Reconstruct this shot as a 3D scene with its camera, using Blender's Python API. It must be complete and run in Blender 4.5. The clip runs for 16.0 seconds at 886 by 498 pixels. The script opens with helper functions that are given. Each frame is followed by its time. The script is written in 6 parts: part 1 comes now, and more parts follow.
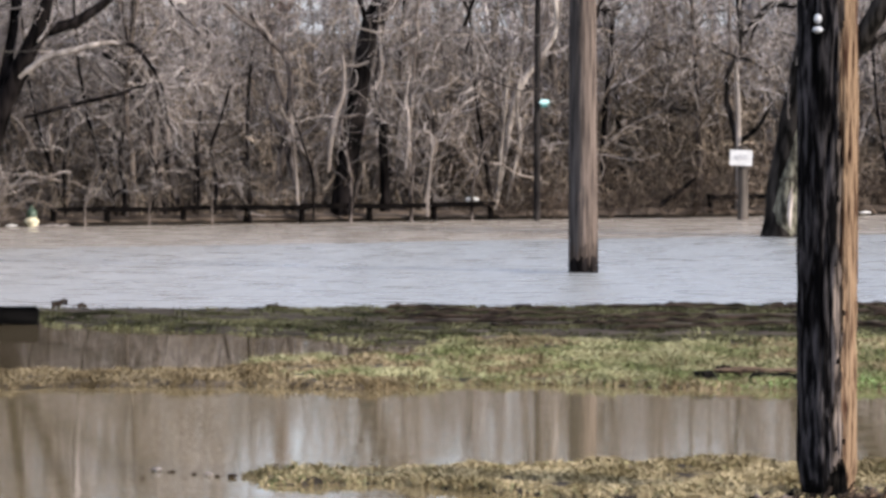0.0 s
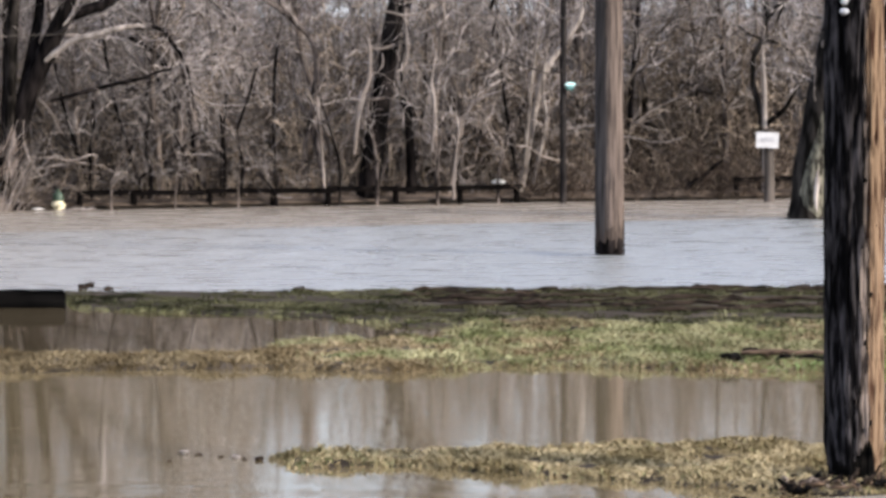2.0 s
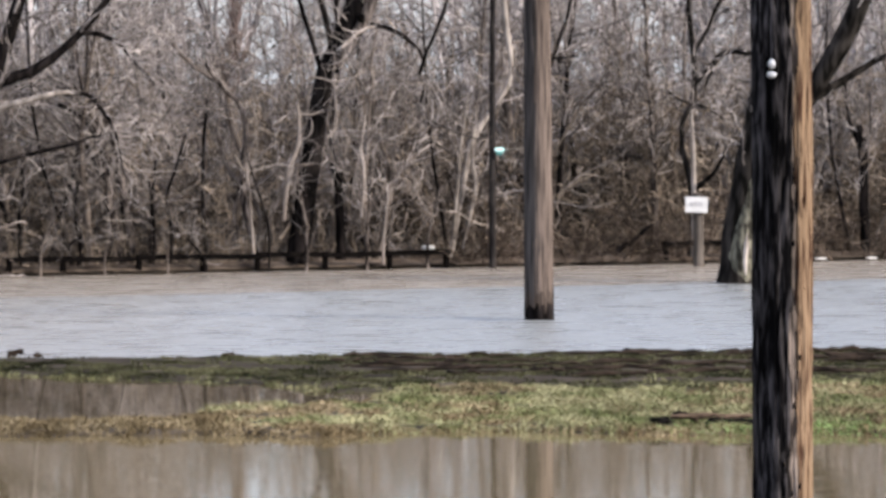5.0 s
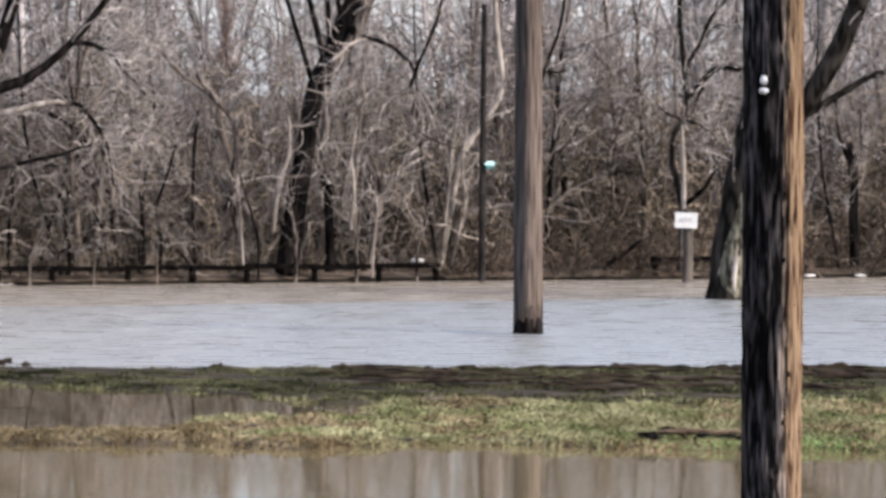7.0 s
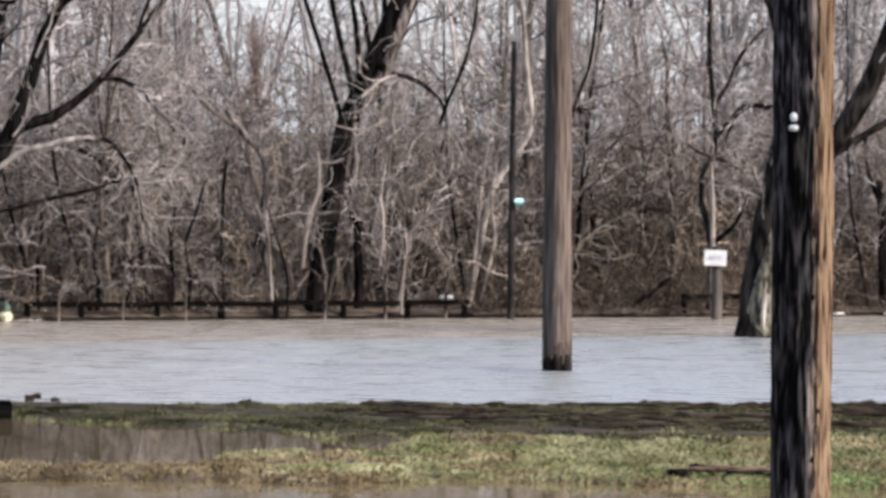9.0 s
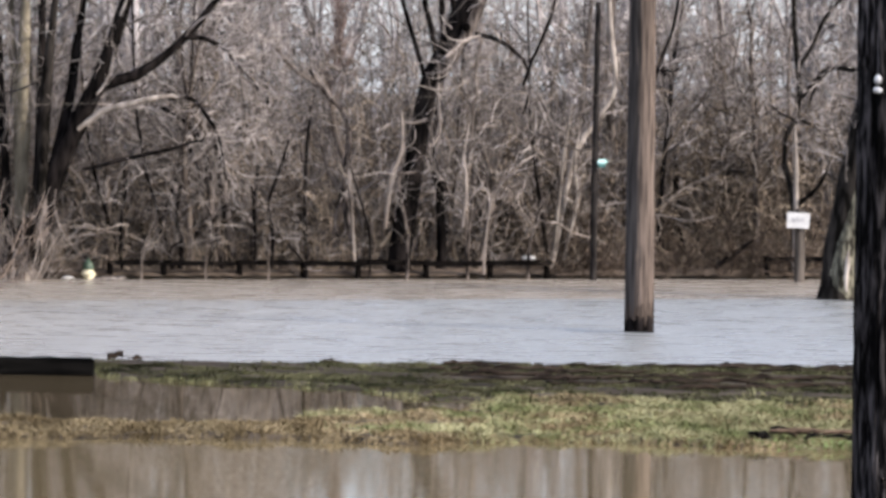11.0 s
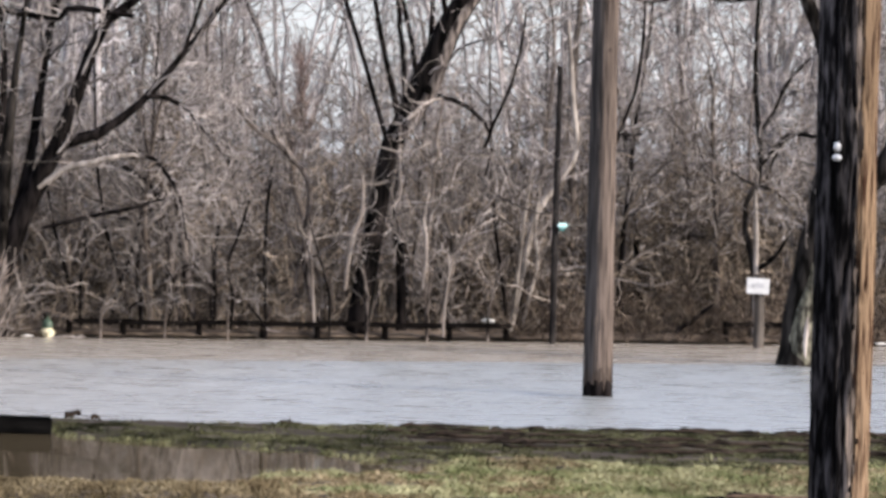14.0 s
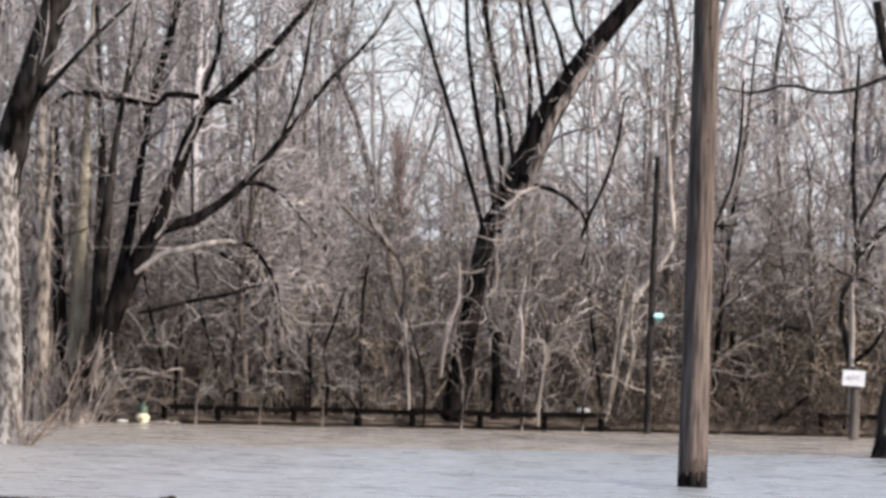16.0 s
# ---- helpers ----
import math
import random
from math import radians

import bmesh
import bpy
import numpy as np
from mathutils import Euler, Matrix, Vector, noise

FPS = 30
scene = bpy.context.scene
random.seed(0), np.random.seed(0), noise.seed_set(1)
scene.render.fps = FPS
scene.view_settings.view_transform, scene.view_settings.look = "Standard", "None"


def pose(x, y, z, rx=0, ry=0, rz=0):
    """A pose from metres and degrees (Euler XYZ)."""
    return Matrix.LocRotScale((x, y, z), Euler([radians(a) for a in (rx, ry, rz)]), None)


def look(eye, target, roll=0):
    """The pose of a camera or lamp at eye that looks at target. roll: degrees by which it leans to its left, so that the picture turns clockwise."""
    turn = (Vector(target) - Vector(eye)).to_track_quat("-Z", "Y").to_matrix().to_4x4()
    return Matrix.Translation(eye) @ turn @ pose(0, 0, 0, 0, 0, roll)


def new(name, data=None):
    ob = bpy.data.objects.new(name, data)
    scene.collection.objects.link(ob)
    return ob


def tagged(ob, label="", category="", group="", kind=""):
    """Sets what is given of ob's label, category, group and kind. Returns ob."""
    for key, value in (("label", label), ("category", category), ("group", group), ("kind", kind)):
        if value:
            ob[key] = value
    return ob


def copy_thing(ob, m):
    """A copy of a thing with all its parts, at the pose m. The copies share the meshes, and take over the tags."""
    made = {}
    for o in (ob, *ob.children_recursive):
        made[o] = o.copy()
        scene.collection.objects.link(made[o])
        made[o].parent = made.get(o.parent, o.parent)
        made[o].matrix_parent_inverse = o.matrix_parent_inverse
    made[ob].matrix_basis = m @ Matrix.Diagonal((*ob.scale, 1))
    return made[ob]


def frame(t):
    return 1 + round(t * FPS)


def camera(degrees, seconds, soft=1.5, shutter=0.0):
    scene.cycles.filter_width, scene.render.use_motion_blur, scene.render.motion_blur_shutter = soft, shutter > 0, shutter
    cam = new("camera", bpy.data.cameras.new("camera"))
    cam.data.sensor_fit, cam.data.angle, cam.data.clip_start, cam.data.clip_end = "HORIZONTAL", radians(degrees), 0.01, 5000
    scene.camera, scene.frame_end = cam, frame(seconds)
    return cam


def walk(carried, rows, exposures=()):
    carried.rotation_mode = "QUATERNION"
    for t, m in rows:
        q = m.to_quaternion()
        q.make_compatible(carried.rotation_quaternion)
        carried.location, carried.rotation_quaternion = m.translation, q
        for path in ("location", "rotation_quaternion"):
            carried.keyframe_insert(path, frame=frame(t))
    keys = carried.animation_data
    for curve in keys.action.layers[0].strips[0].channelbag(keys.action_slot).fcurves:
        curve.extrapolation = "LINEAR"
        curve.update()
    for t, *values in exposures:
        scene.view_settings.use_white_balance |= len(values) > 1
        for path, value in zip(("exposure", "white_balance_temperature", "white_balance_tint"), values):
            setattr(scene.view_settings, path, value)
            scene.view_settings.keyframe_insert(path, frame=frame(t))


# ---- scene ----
cam = camera(9.0, 16.0, soft=3.4)
WALK = [
    (0, pose(0.0000, 0, 3.2000) @ pose(0, 0, 0, 0, 0, 0.0000) @ pose(0, 0, 0, 87.7867) @ pose(0, 0, 0, 0, 0, 0.0000)),
    (0.3, pose(-0.0095, 0, 3.2053) @ pose(0, 0, 0, 0, 0, 0.0033) @ pose(0, 0, 0, 87.9165) @ pose(0, 0, 0, 0, 0, -0.0515)),
    (0.5, pose(-0.0159, 0, 3.2089) @ pose(0, 0, 0, 0, 0, 0.0280) @ pose(0, 0, 0, 87.7821) @ pose(0, 0, 0, 0, 0, -0.0346)),
    (0.8, pose(-0.0155, 0, 3.2010) @ pose(0, 0, 0, 0, 0, 0.2071) @ pose(0, 0, 0, 87.6509) @ pose(0, 0, 0, 0, 0, -0.1115)),
    (1, pose(-0.0153, 0, 3.1957) @ pose(0, 0, 0, 0, 0, 0.3022) @ pose(0, 0, 0, 87.5790) @ pose(0, 0, 0, 0, 0, -0.1759)),
    (1.3, pose(-0.0113, 0, 3.1982) @ pose(0, 0, 0, 0, 0, 0.3508) @ pose(0, 0, 0, 87.6625) @ pose(0, 0, 0, 0, 0, -0.1912)),
    (1.5, pose(-0.0086, 0, 3.1999) @ pose(0, 0, 0, 0, 0, 0.3973) @ pose(0, 0, 0, 87.6142) @ pose(0, 0, 0, 0, 0, -0.2318)),
    (1.8, pose(-0.0062, 0, 3.1972) @ pose(0, 0, 0, 0, 0, 0.3986) @ pose(0, 0, 0, 87.6057) @ pose(0, 0, 0, 0, 0, -0.1620)),
    (2, pose(-0.0046, 0, 3.1954) @ pose(0, 0, 0, 0, 0, 0.2651) @ pose(0, 0, 0, 87.6141) @ pose(0, 0, 0, 0, 0, -0.0948)),
    (2.3, pose(-0.0001, 0, 3.1986) @ pose(0, 0, 0, 0, 0, 0.0573) @ pose(0, 0, 0, 87.3632) @ pose(0, 0, 0, 0, 0, -0.1199)),
    (2.5, pose(0.0029, 0, 3.2007) @ pose(0, 0, 0, 0, 0, -0.2210) @ pose(0, 0, 0, 87.2240) @ pose(0, 0, 0, 0, 0, -0.1885)),
    (2.8, pose(0.0019, 0, 3.1936) @ pose(0, 0, 0, 0, 0, -0.3329) @ pose(0, 0, 0, 87.2140) @ pose(0, 0, 0, 0, 0, -0.2629)),
    (3, pose(0.0013, 0, 3.1889) @ pose(0, 0, 0, 0, 0, -0.4224) @ pose(0, 0, 0, 87.2514) @ pose(0, 0, 0, 0, 0, -0.3137)),
    (3.3, pose(-0.0014, 0, 3.1843) @ pose(0, 0, 0, 0, 0, -0.3766) @ pose(0, 0, 0, 87.4333) @ pose(0, 0, 0, 0, 0, -0.4034)),
    (3.5, pose(-0.0032, 0, 3.1813) @ pose(0, 0, 0, 0, 0, -0.4015) @ pose(0, 0, 0, 87.6587) @ pose(0, 0, 0, 0, 0, -0.4710)),
    (3.8, pose(0.0001, 0, 3.1867) @ pose(0, 0, 0, 0, 0, -0.3905) @ pose(0, 0, 0, 87.9857) @ pose(0, 0, 0, 0, 0, -0.5689)),
    (4, pose(0.0023, 0, 3.1903) @ pose(0, 0, 0, 0, 0, -0.3233) @ pose(0, 0, 0, 88.2319) @ pose(0, 0, 0, 0, 0, -0.6235)),
    (4.3, pose(0.0048, 0, 3.1907) @ pose(0, 0, 0, 0, 0, -0.3618) @ pose(0, 0, 0, 88.3596) @ pose(0, 0, 0, 0, 0, -0.5942)),
    (4.5, pose(0.0065, 0, 3.1910) @ pose(0, 0, 0, 0, 0, -0.3372) @ pose(0, 0, 0, 88.3355) @ pose(0, 0, 0, 0, 0, -0.5793)),
    (4.8, pose(0.0073, 0, 3.1854) @ pose(0, 0, 0, 0, 0, -0.3384) @ pose(0, 0, 0, 88.4189) @ pose(0, 0, 0, 0, 0, -0.3883)),
    (5, pose(0.0078, 0, 3.1817) @ pose(0, 0, 0, 0, 0, -0.4464) @ pose(0, 0, 0, 88.2870) @ pose(0, 0, 0, 0, 0, -0.2707)),
    (5.2, pose(0.0078, 0, 3.1817) @ pose(0, 0, 0, 0, 0, -0.4994) @ pose(0, 0, 0, 88.3051) @ pose(0, 0, 0, 0, 0, -0.2081)),
    (7.3, pose(-0.0050, 0, 3.1797) @ pose(0, 0, 0, 0, 0, -0.5587) @ pose(0, 0, 0, 88.4368) @ pose(0, 0, 0, 0, 0, 0.3067)),
    (7.5, pose(-0.0050, 0, 3.1797) @ pose(0, 0, 0, 0, 0, -0.5565) @ pose(0, 0, 0, 88.4546) @ pose(0, 0, 0, 0, 0, 0.2992)),
    (7.8, pose(-0.0054, 0, 3.1777) @ pose(0, 0, 0, 0, 0, -0.4858) @ pose(0, 0, 0, 88.5263) @ pose(0, 0, 0, 0, 0, 0.3189)),
    (8, pose(-0.0056, 0, 3.1764) @ pose(0, 0, 0, 0, 0, -0.4305) @ pose(0, 0, 0, 88.5843) @ pose(0, 0, 0, 0, 0, 0.3500)),
    (8.3, pose(-0.0027, 0, 3.1767) @ pose(0, 0, 0, 0, 0, -0.3845) @ pose(0, 0, 0, 88.7212) @ pose(0, 0, 0, 0, 0, 0.4462)),
    (8.5, pose(-0.0007, 0, 3.1769) @ pose(0, 0, 0, 0, 0, -0.3150) @ pose(0, 0, 0, 88.7301) @ pose(0, 0, 0, 0, 0, 0.5228)),
    (8.8, pose(-0.0048, 0, 3.1739) @ pose(0, 0, 0, 0, 0, -0.3219) @ pose(0, 0, 0, 88.7192) @ pose(0, 0, 0, 0, 0, 0.4690)),
    (9, pose(-0.0076, 0, 3.1719) @ pose(0, 0, 0, 0, 0, -0.2651) @ pose(0, 0, 0, 88.8004) @ pose(0, 0, 0, 0, 0, 0.4522)),
    (9.3, pose(-0.0075, 0, 3.1759) @ pose(0, 0, 0, 0, 0, -0.0865) @ pose(0, 0, 0, 88.6214) @ pose(0, 0, 0, 0, 0, 0.4882)),
    (9.5, pose(-0.0075, 0, 3.1785) @ pose(0, 0, 0, 0, 0, 0.0847) @ pose(0, 0, 0, 88.5451) @ pose(0, 0, 0, 0, 0, 0.4888)),
    (9.8, pose(-0.0090, 0, 3.1693) @ pose(0, 0, 0, 0, 0, 0.3381) @ pose(0, 0, 0, 88.5732) @ pose(0, 0, 0, 0, 0, 0.5177)),
    (10, pose(-0.0100, 0, 3.1632) @ pose(0, 0, 0, 0, 0, 0.3906) @ pose(0, 0, 0, 88.5896) @ pose(0, 0, 0, 0, 0, 0.5598)),
    (10.2, pose(-0.0100, 0, 3.1632) @ pose(0, 0, 0, 0, 0, 0.4590) @ pose(0, 0, 0, 88.5610) @ pose(0, 0, 0, 0, 0, 0.5345)),
    (12.3, pose(-0.0113, 0, 3.1666) @ pose(0, 0, 0, 0, 0, 0.6419) @ pose(0, 0, 0, 88.2465) @ pose(0, 0, 0, 0, 0, 1.3167)),
    (12.5, pose(-0.0113, 0, 3.1666) @ pose(0, 0, 0, 0, 0, 0.6209) @ pose(0, 0, 0, 88.2977) @ pose(0, 0, 0, 0, 0, 1.3281)),
    (12.8, pose(-0.0115, 0, 3.1624) @ pose(0, 0, 0, 0, 0, 0.5334) @ pose(0, 0, 0, 88.2985) @ pose(0, 0, 0, 0, 0, 1.3186)),
    (13, pose(-0.0116, 0, 3.1596) @ pose(0, 0, 0, 0, 0, 0.4616) @ pose(0, 0, 0, 88.2521) @ pose(0, 0, 0, 0, 0, 1.3047)),
    (13.3, pose(-0.0093, 0, 3.1614) @ pose(0, 0, 0, 0, 0, 0.3827) @ pose(0, 0, 0, 88.2055) @ pose(0, 0, 0, 0, 0, 1.3361)),
    (13.5, pose(-0.0077, 0, 3.1626) @ pose(0, 0, 0, 0, 0, 0.3255) @ pose(0, 0, 0, 88.2980) @ pose(0, 0, 0, 0, 0, 1.3750)),
    (13.8, pose(0.0033, 0, 3.1693) @ pose(0, 0, 0, 0, 0, 0.2159) @ pose(0, 0, 0, 88.7107) @ pose(0, 0, 0, 0, 0, 1.3994)),
    (14, pose(0.0106, 0, 3.1737) @ pose(0, 0, 0, 0, 0, 0.1867) @ pose(0, 0, 0, 89.0280) @ pose(0, 0, 0, 0, 0, 1.4166)),
    (14.3, pose(0.0107, 0, 3.1715) @ pose(0, 0, 0, 0, 0, 0.0293) @ pose(0, 0, 0, 89.4655) @ pose(0, 0, 0, 0, 0, 1.5259)),
    (14.5, pose(0.0108, 0, 3.1701) @ pose(0, 0, 0, 0, 0, 0.0615) @ pose(0, 0, 0, 89.6577) @ pose(0, 0, 0, 0, 0, 1.6496)),
    (14.8, pose(0.0038, 0, 3.1697) @ pose(0, 0, 0, 0, 0, 0.0956) @ pose(0, 0, 0, 89.7082) @ pose(0, 0, 0, 0, 0, 1.7551)),
    (15, pose(-0.0009, 0, 3.1695) @ pose(0, 0, 0, 0, 0, 0.3124) @ pose(0, 0, 0, 89.7529) @ pose(0, 0, 0, 0, 0, 1.8576)),
    (15.3, pose(-0.0003, 0, 3.1714) @ pose(0, 0, 0, 0, 0, 0.6599) @ pose(0, 0, 0, 89.8172) @ pose(0, 0, 0, 0, 0, 1.8642)),
    (15.5, pose(0.0001, 0, 3.1726) @ pose(0, 0, 0, 0, 0, 0.8295) @ pose(0, 0, 0, 89.8532) @ pose(0, 0, 0, 0, 0, 1.8678)),
    (15.8, pose(-0.0054, 0, 3.1807) @ pose(0, 0, 0, 0, 0, 1.0756) @ pose(0, 0, 0, 89.9005) @ pose(0, 0, 0, 0, 0, 1.9166)),
    (16, pose(-0.0091, 0, 3.1861) @ pose(0, 0, 0, 0, 0, 1.1785) @ pose(0, 0, 0, 89.8932) @ pose(0, 0, 0, 0, 0, 1.9496)),
]
walk(cam, WALK, exposures=((0.0, 2.235, 6850, 14), (16.0, 2.235, 6850, 14)))

# ---- light ----
SUN = Vector((0.80, -0.42, 0.50)).normalized()
world = bpy.data.worlds.new("sky")
scene.world = world
world.use_nodes = True
sky = world.node_tree.nodes.new("ShaderNodeTexSky")
sky.sky_type, sky.sun_disc = "NISHITA", False
sky.sun_elevation, sky.sun_rotation = math.asin(SUN.z), math.atan2(SUN.x, SUN.y)
sky.air_density, sky.dust_density, sky.ozone_density = 1.0, 0.8, 3.0
# blue sky behind a thin, even veil of cloud
wn, wl = world.node_tree.nodes, world.node_tree.links.new
clear, veil, both = wn["Background"], wn.new("ShaderNodeBackground"), wn.new("ShaderNodeMixShader")
clear.inputs[1].default_value = 0.10
veil.inputs[0].default_value = (0.695, 0.788, 1.015, 1)
# cloud is brighter overhead than at the horizon
way, up, rise = wn.new("ShaderNodeTexCoord"), wn.new("ShaderNodeSeparateXYZ"), wn.new("ShaderNodeMapRange")
rise.inputs["To Min"].default_value, rise.inputs["To Max"].default_value = 0.166, 0.49
rise.inputs["From Max"].default_value = 0.6
wl(way.outputs["Generated"], up.inputs[0])
wl(up.outputs[2], rise.inputs[0])
wl(rise.outputs[0], veil.inputs[1])
both.inputs[0].default_value = 0.78
wl(sky.outputs[0], clear.inputs[0])
wl(clear.outputs[0], both.inputs[1])
wl(veil.outputs[0], both.inputs[2])
wl(both.outputs[0], wn["World Output"].inputs[0])
sun = new("sun", bpy.data.lights.new("sun", "SUN"))
sun.data.energy, sun.data.angle, sun.data.color = 1.55, radians(12), (1.0, 0.945, 0.88)
sun.matrix_world = look(SUN * 50, (0, 0, 0))

rng = np.random.default_rng(7)


# ---- materials ----
def surface(name, dark, light, scale=4.0, stretch=(1, 1, 1), rough=0.85, bump=0.3, island=None, patch=0.35, contrast=(0.35, 0.65),
            objects=None, metal=0.0):
    """Two colours by fine noise, broad patches over them, relief, and a spread of tone from piece to piece."""
    m = bpy.data.materials.new(name)
    m.use_nodes = True
    nt = m.node_tree
    n, link = nt.nodes, nt.links.new
    bsdf = n["Principled BSDF"]
    co = n.new("ShaderNodeTexCoord")
    mp = n.new("ShaderNodeMapping")
    mp.inputs["Scale"].default_value = stretch
    link(co.outputs["Object"], mp.inputs[0])
    fine = n.new("ShaderNodeTexNoise")
    fine.inputs["Scale"].default_value, fine.inputs["Detail"].default_value = scale, 6
    link(mp.outputs[0], fine.inputs["Vector"])
    ramp = n.new("ShaderNodeValToRGB")
    ramp.color_ramp.elements[0].position, ramp.color_ramp.elements[1].position = contrast
    ramp.color_ramp.elements[0].color, ramp.color_ramp.elements[1].color = (*dark, 1), (*light, 1)
    link(fine.outputs[0], ramp.inputs[0])
    broad = n.new("ShaderNodeTexNoise")
    broad.inputs["Scale"].default_value = scale * 0.13
    link(mp.outputs[0], broad.inputs["Vector"])
    tone = n.new("ShaderNodeMapRange")
    tone.inputs["From Min"].default_value, tone.inputs["From Max"].default_value = 0.3, 0.7
    tone.inputs["To Min"].default_value, tone.inputs["To Max"].default_value = 1 - patch, 1 + patch
    link(broad.outputs[0], tone.inputs[0])
    value = tone.outputs[0]
    if island or objects:
        pick = n.new("ShaderNodeNewGeometry") if island else n.new("ShaderNodeObjectInfo")
        span = n.new("ShaderNodeMapRange")
        span.inputs["To Min"].default_value, span.inputs["To Max"].default_value = island or objects
        link(pick.outputs["Random Per Island" if island else "Random"], span.inputs[0])
        mul = n.new("ShaderNodeMath")
        mul.operation = "MULTIPLY"
        link(value, mul.inputs[0])
        link(span.outputs[0], mul.inputs[1])
        value = mul.outputs[0]
    mix = n.new("ShaderNodeVectorMath")
    mix.operation = "SCALE"
    link(ramp.outputs[0], mix.inputs[0])
    link(value, mix.inputs["Scale"])
    link(mix.outputs[0], bsdf.inputs["Base Color"])
    bsdf.inputs["Roughness"].default_value = rough
    bsdf.inputs["Metallic"].default_value = metal
    bsdf.inputs["Specular IOR Level"].default_value = 0.5 if rough < 0.55 else 0.02
    if bump:
        b = n.new("ShaderNodeBump")
        b.inputs["Strength"].default_value, b.inputs["Distance"].default_value = bump, 0.02
        link(fine.outputs[0], b.inputs["Height"])
        link(b.outputs[0], bsdf.inputs["Normal"])
    return m


def water(name, rough, calm_from, calm_to, calm, relief, murk=(0.17, 0.135, 0.10), depth=0.02, ripple=3.0, gusts=(0.18, 0.48, 0.65), silt=None, wobble=1.6, grain=(1.1, 0.5)):
    """Silty water; wind roughens it, and it lies calmer from one distance on, in the lee of the bank."""
    m = bpy.data.materials.new(name)
    m.use_nodes = True
    n, link = m.node_tree.nodes, m.node_tree.links.new
    bsdf = n["Principled BSDF"]
    bsdf.inputs["Base Color"].default_value = (*murk, 1)
    bsdf.inputs["IOR"].default_value = 1.33
    co = n.new("ShaderNodeTexCoord")
    mp = n.new("ShaderNodeMapping")
    mp.inputs["Scale"].default_value = (0.3, 0.8, 1)
    link(co.outputs["Object"], mp.inputs[0])
    mw = n.new("ShaderNodeMapping")
    mw.inputs["Scale"].default_value = (*grain, 1)
    link(co.outputs["Object"], mw.inputs[0])
    streak = n.new("ShaderNodeTexNoise")
    streak.inputs["Scale"].default_value, streak.inputs["Detail"].default_value = 0.6, 6
    link(mp.outputs[0], streak.inputs["Vector"])
    sep = n.new("ShaderNodeSeparateXYZ")
    link(co.outputs["Object"], sep.inputs[0])
    # the lee follows the slant of the far bank
    lee = n.new("ShaderNodeMath")
    lee.operation = "MULTIPLY_ADD"
    link(sep.outputs[0], lee.inputs[0])
    lee.inputs[1].default_value = -0.45
    link(sep.outputs[1], lee.inputs[2])
    wob = n.new("ShaderNodeMath")
    wob.operation = "MULTIPLY_ADD"
    link(streak.outputs[0], wob.inputs[0])
    wob.inputs[1].default_value = wobble
    link(lee.outputs[0], wob.inputs[2])
    calmness = n.new("ShaderNodeMapRange")
    calmness.inputs["From Min"].default_value, calmness.inputs["From Max"].default_value = calm_from + wobble / 2, calm_to + wobble / 2
    calmness.inputs["To Min"].default_value, calmness.inputs["To Max"].default_value = rough, calm
    link(wob.outputs[0], calmness.inputs[0])
    if silt:
        # paler mud stirred up in the shallows along the bank
        shoal = n.new("ShaderNodeMapRange")
        shoal.inputs["From Min"].default_value, shoal.inputs["From Max"].default_value = calm_from + wobble / 2, calm_to + wobble / 2
        link(wob.outputs[0], shoal.inputs[0])
        muddy = n.new("ShaderNodeMix")
        muddy.data_type = "RGBA"
        muddy.inputs[6].default_value, muddy.inputs[7].default_value = (*murk, 1), (*silt, 1)
        drift = n.new("ShaderNodeMapRange")
        drift.inputs["From Min"].default_value, drift.inputs["From Max"].default_value = 0.5, -8.0
        drift.inputs["To Max"].default_value = 0.6
        link(sep.outputs[0], drift.inputs[0])
        most = n.new("ShaderNodeMath")
        most.operation = "MAXIMUM"
        link(shoal.outputs[0], most.inputs[0])
        link(drift.outputs[0], most.inputs[1])
        link(most.outputs[0], muddy.inputs[0])
        link(muddy.outputs[2], bsdf.inputs["Base Color"])
    vary = n.new("ShaderNodeMapRange")
    vary.inputs["From Min"].default_value, vary.inputs["From Max"].default_value = 0.3, 0.7
    vary.inputs["To Min"].default_value, vary.inputs["To Max"].default_value = gusts[2], 2 - gusts[2]
    mg = n.new("ShaderNodeMapping")
    mg.inputs["Scale"].default_value = (gusts[0], gusts[1], 1)
    link(co.outputs["Object"], mg.inputs[0])
    gust = n.new("ShaderNodeTexNoise")
    gust.inputs["Scale"].default_value, gust.inputs["Detail"].default_value = 1.0, 4
    link(mg.outputs[0], gust.inputs["Vector"])
    link(gust.outputs[0], vary.inputs[0])
    mul = n.new("ShaderNodeMath")
    mul.operation = "MULTIPLY"
    link(calmness.outputs[0], mul.inputs[0])
    link(vary.outputs[0], mul.inputs[1])
    link(mul.outputs[0], bsdf.inputs["Roughness"])
    wave = n.new("ShaderNodeTexNoise")
    wave.inputs["Scale"].default_value, wave.inputs["Detail"].default_value = ripple, 5
    link(mw.outputs[0], wave.inputs["Vector"])
    b = n.new("ShaderNodeBump")
    b.inputs["Distance"].default_value = depth
    still = n.new("ShaderNodeMapRange")
    still.inputs["From Min"].default_value, still.inputs["From Max"].default_value = calm_from + wobble / 2, calm_to + wobble / 2
    still.inputs["To Min"].default_value, still.inputs["To Max"].default_value = relief, relief * 0.25
    link(wob.outputs[0], still.inputs[0])
    link(still.outputs[0], b.inputs["Strength"])
    link(wave.outputs[0], b.inputs["Height"])
    link(b.outputs[0], bsdf.inputs["Normal"])
    return m


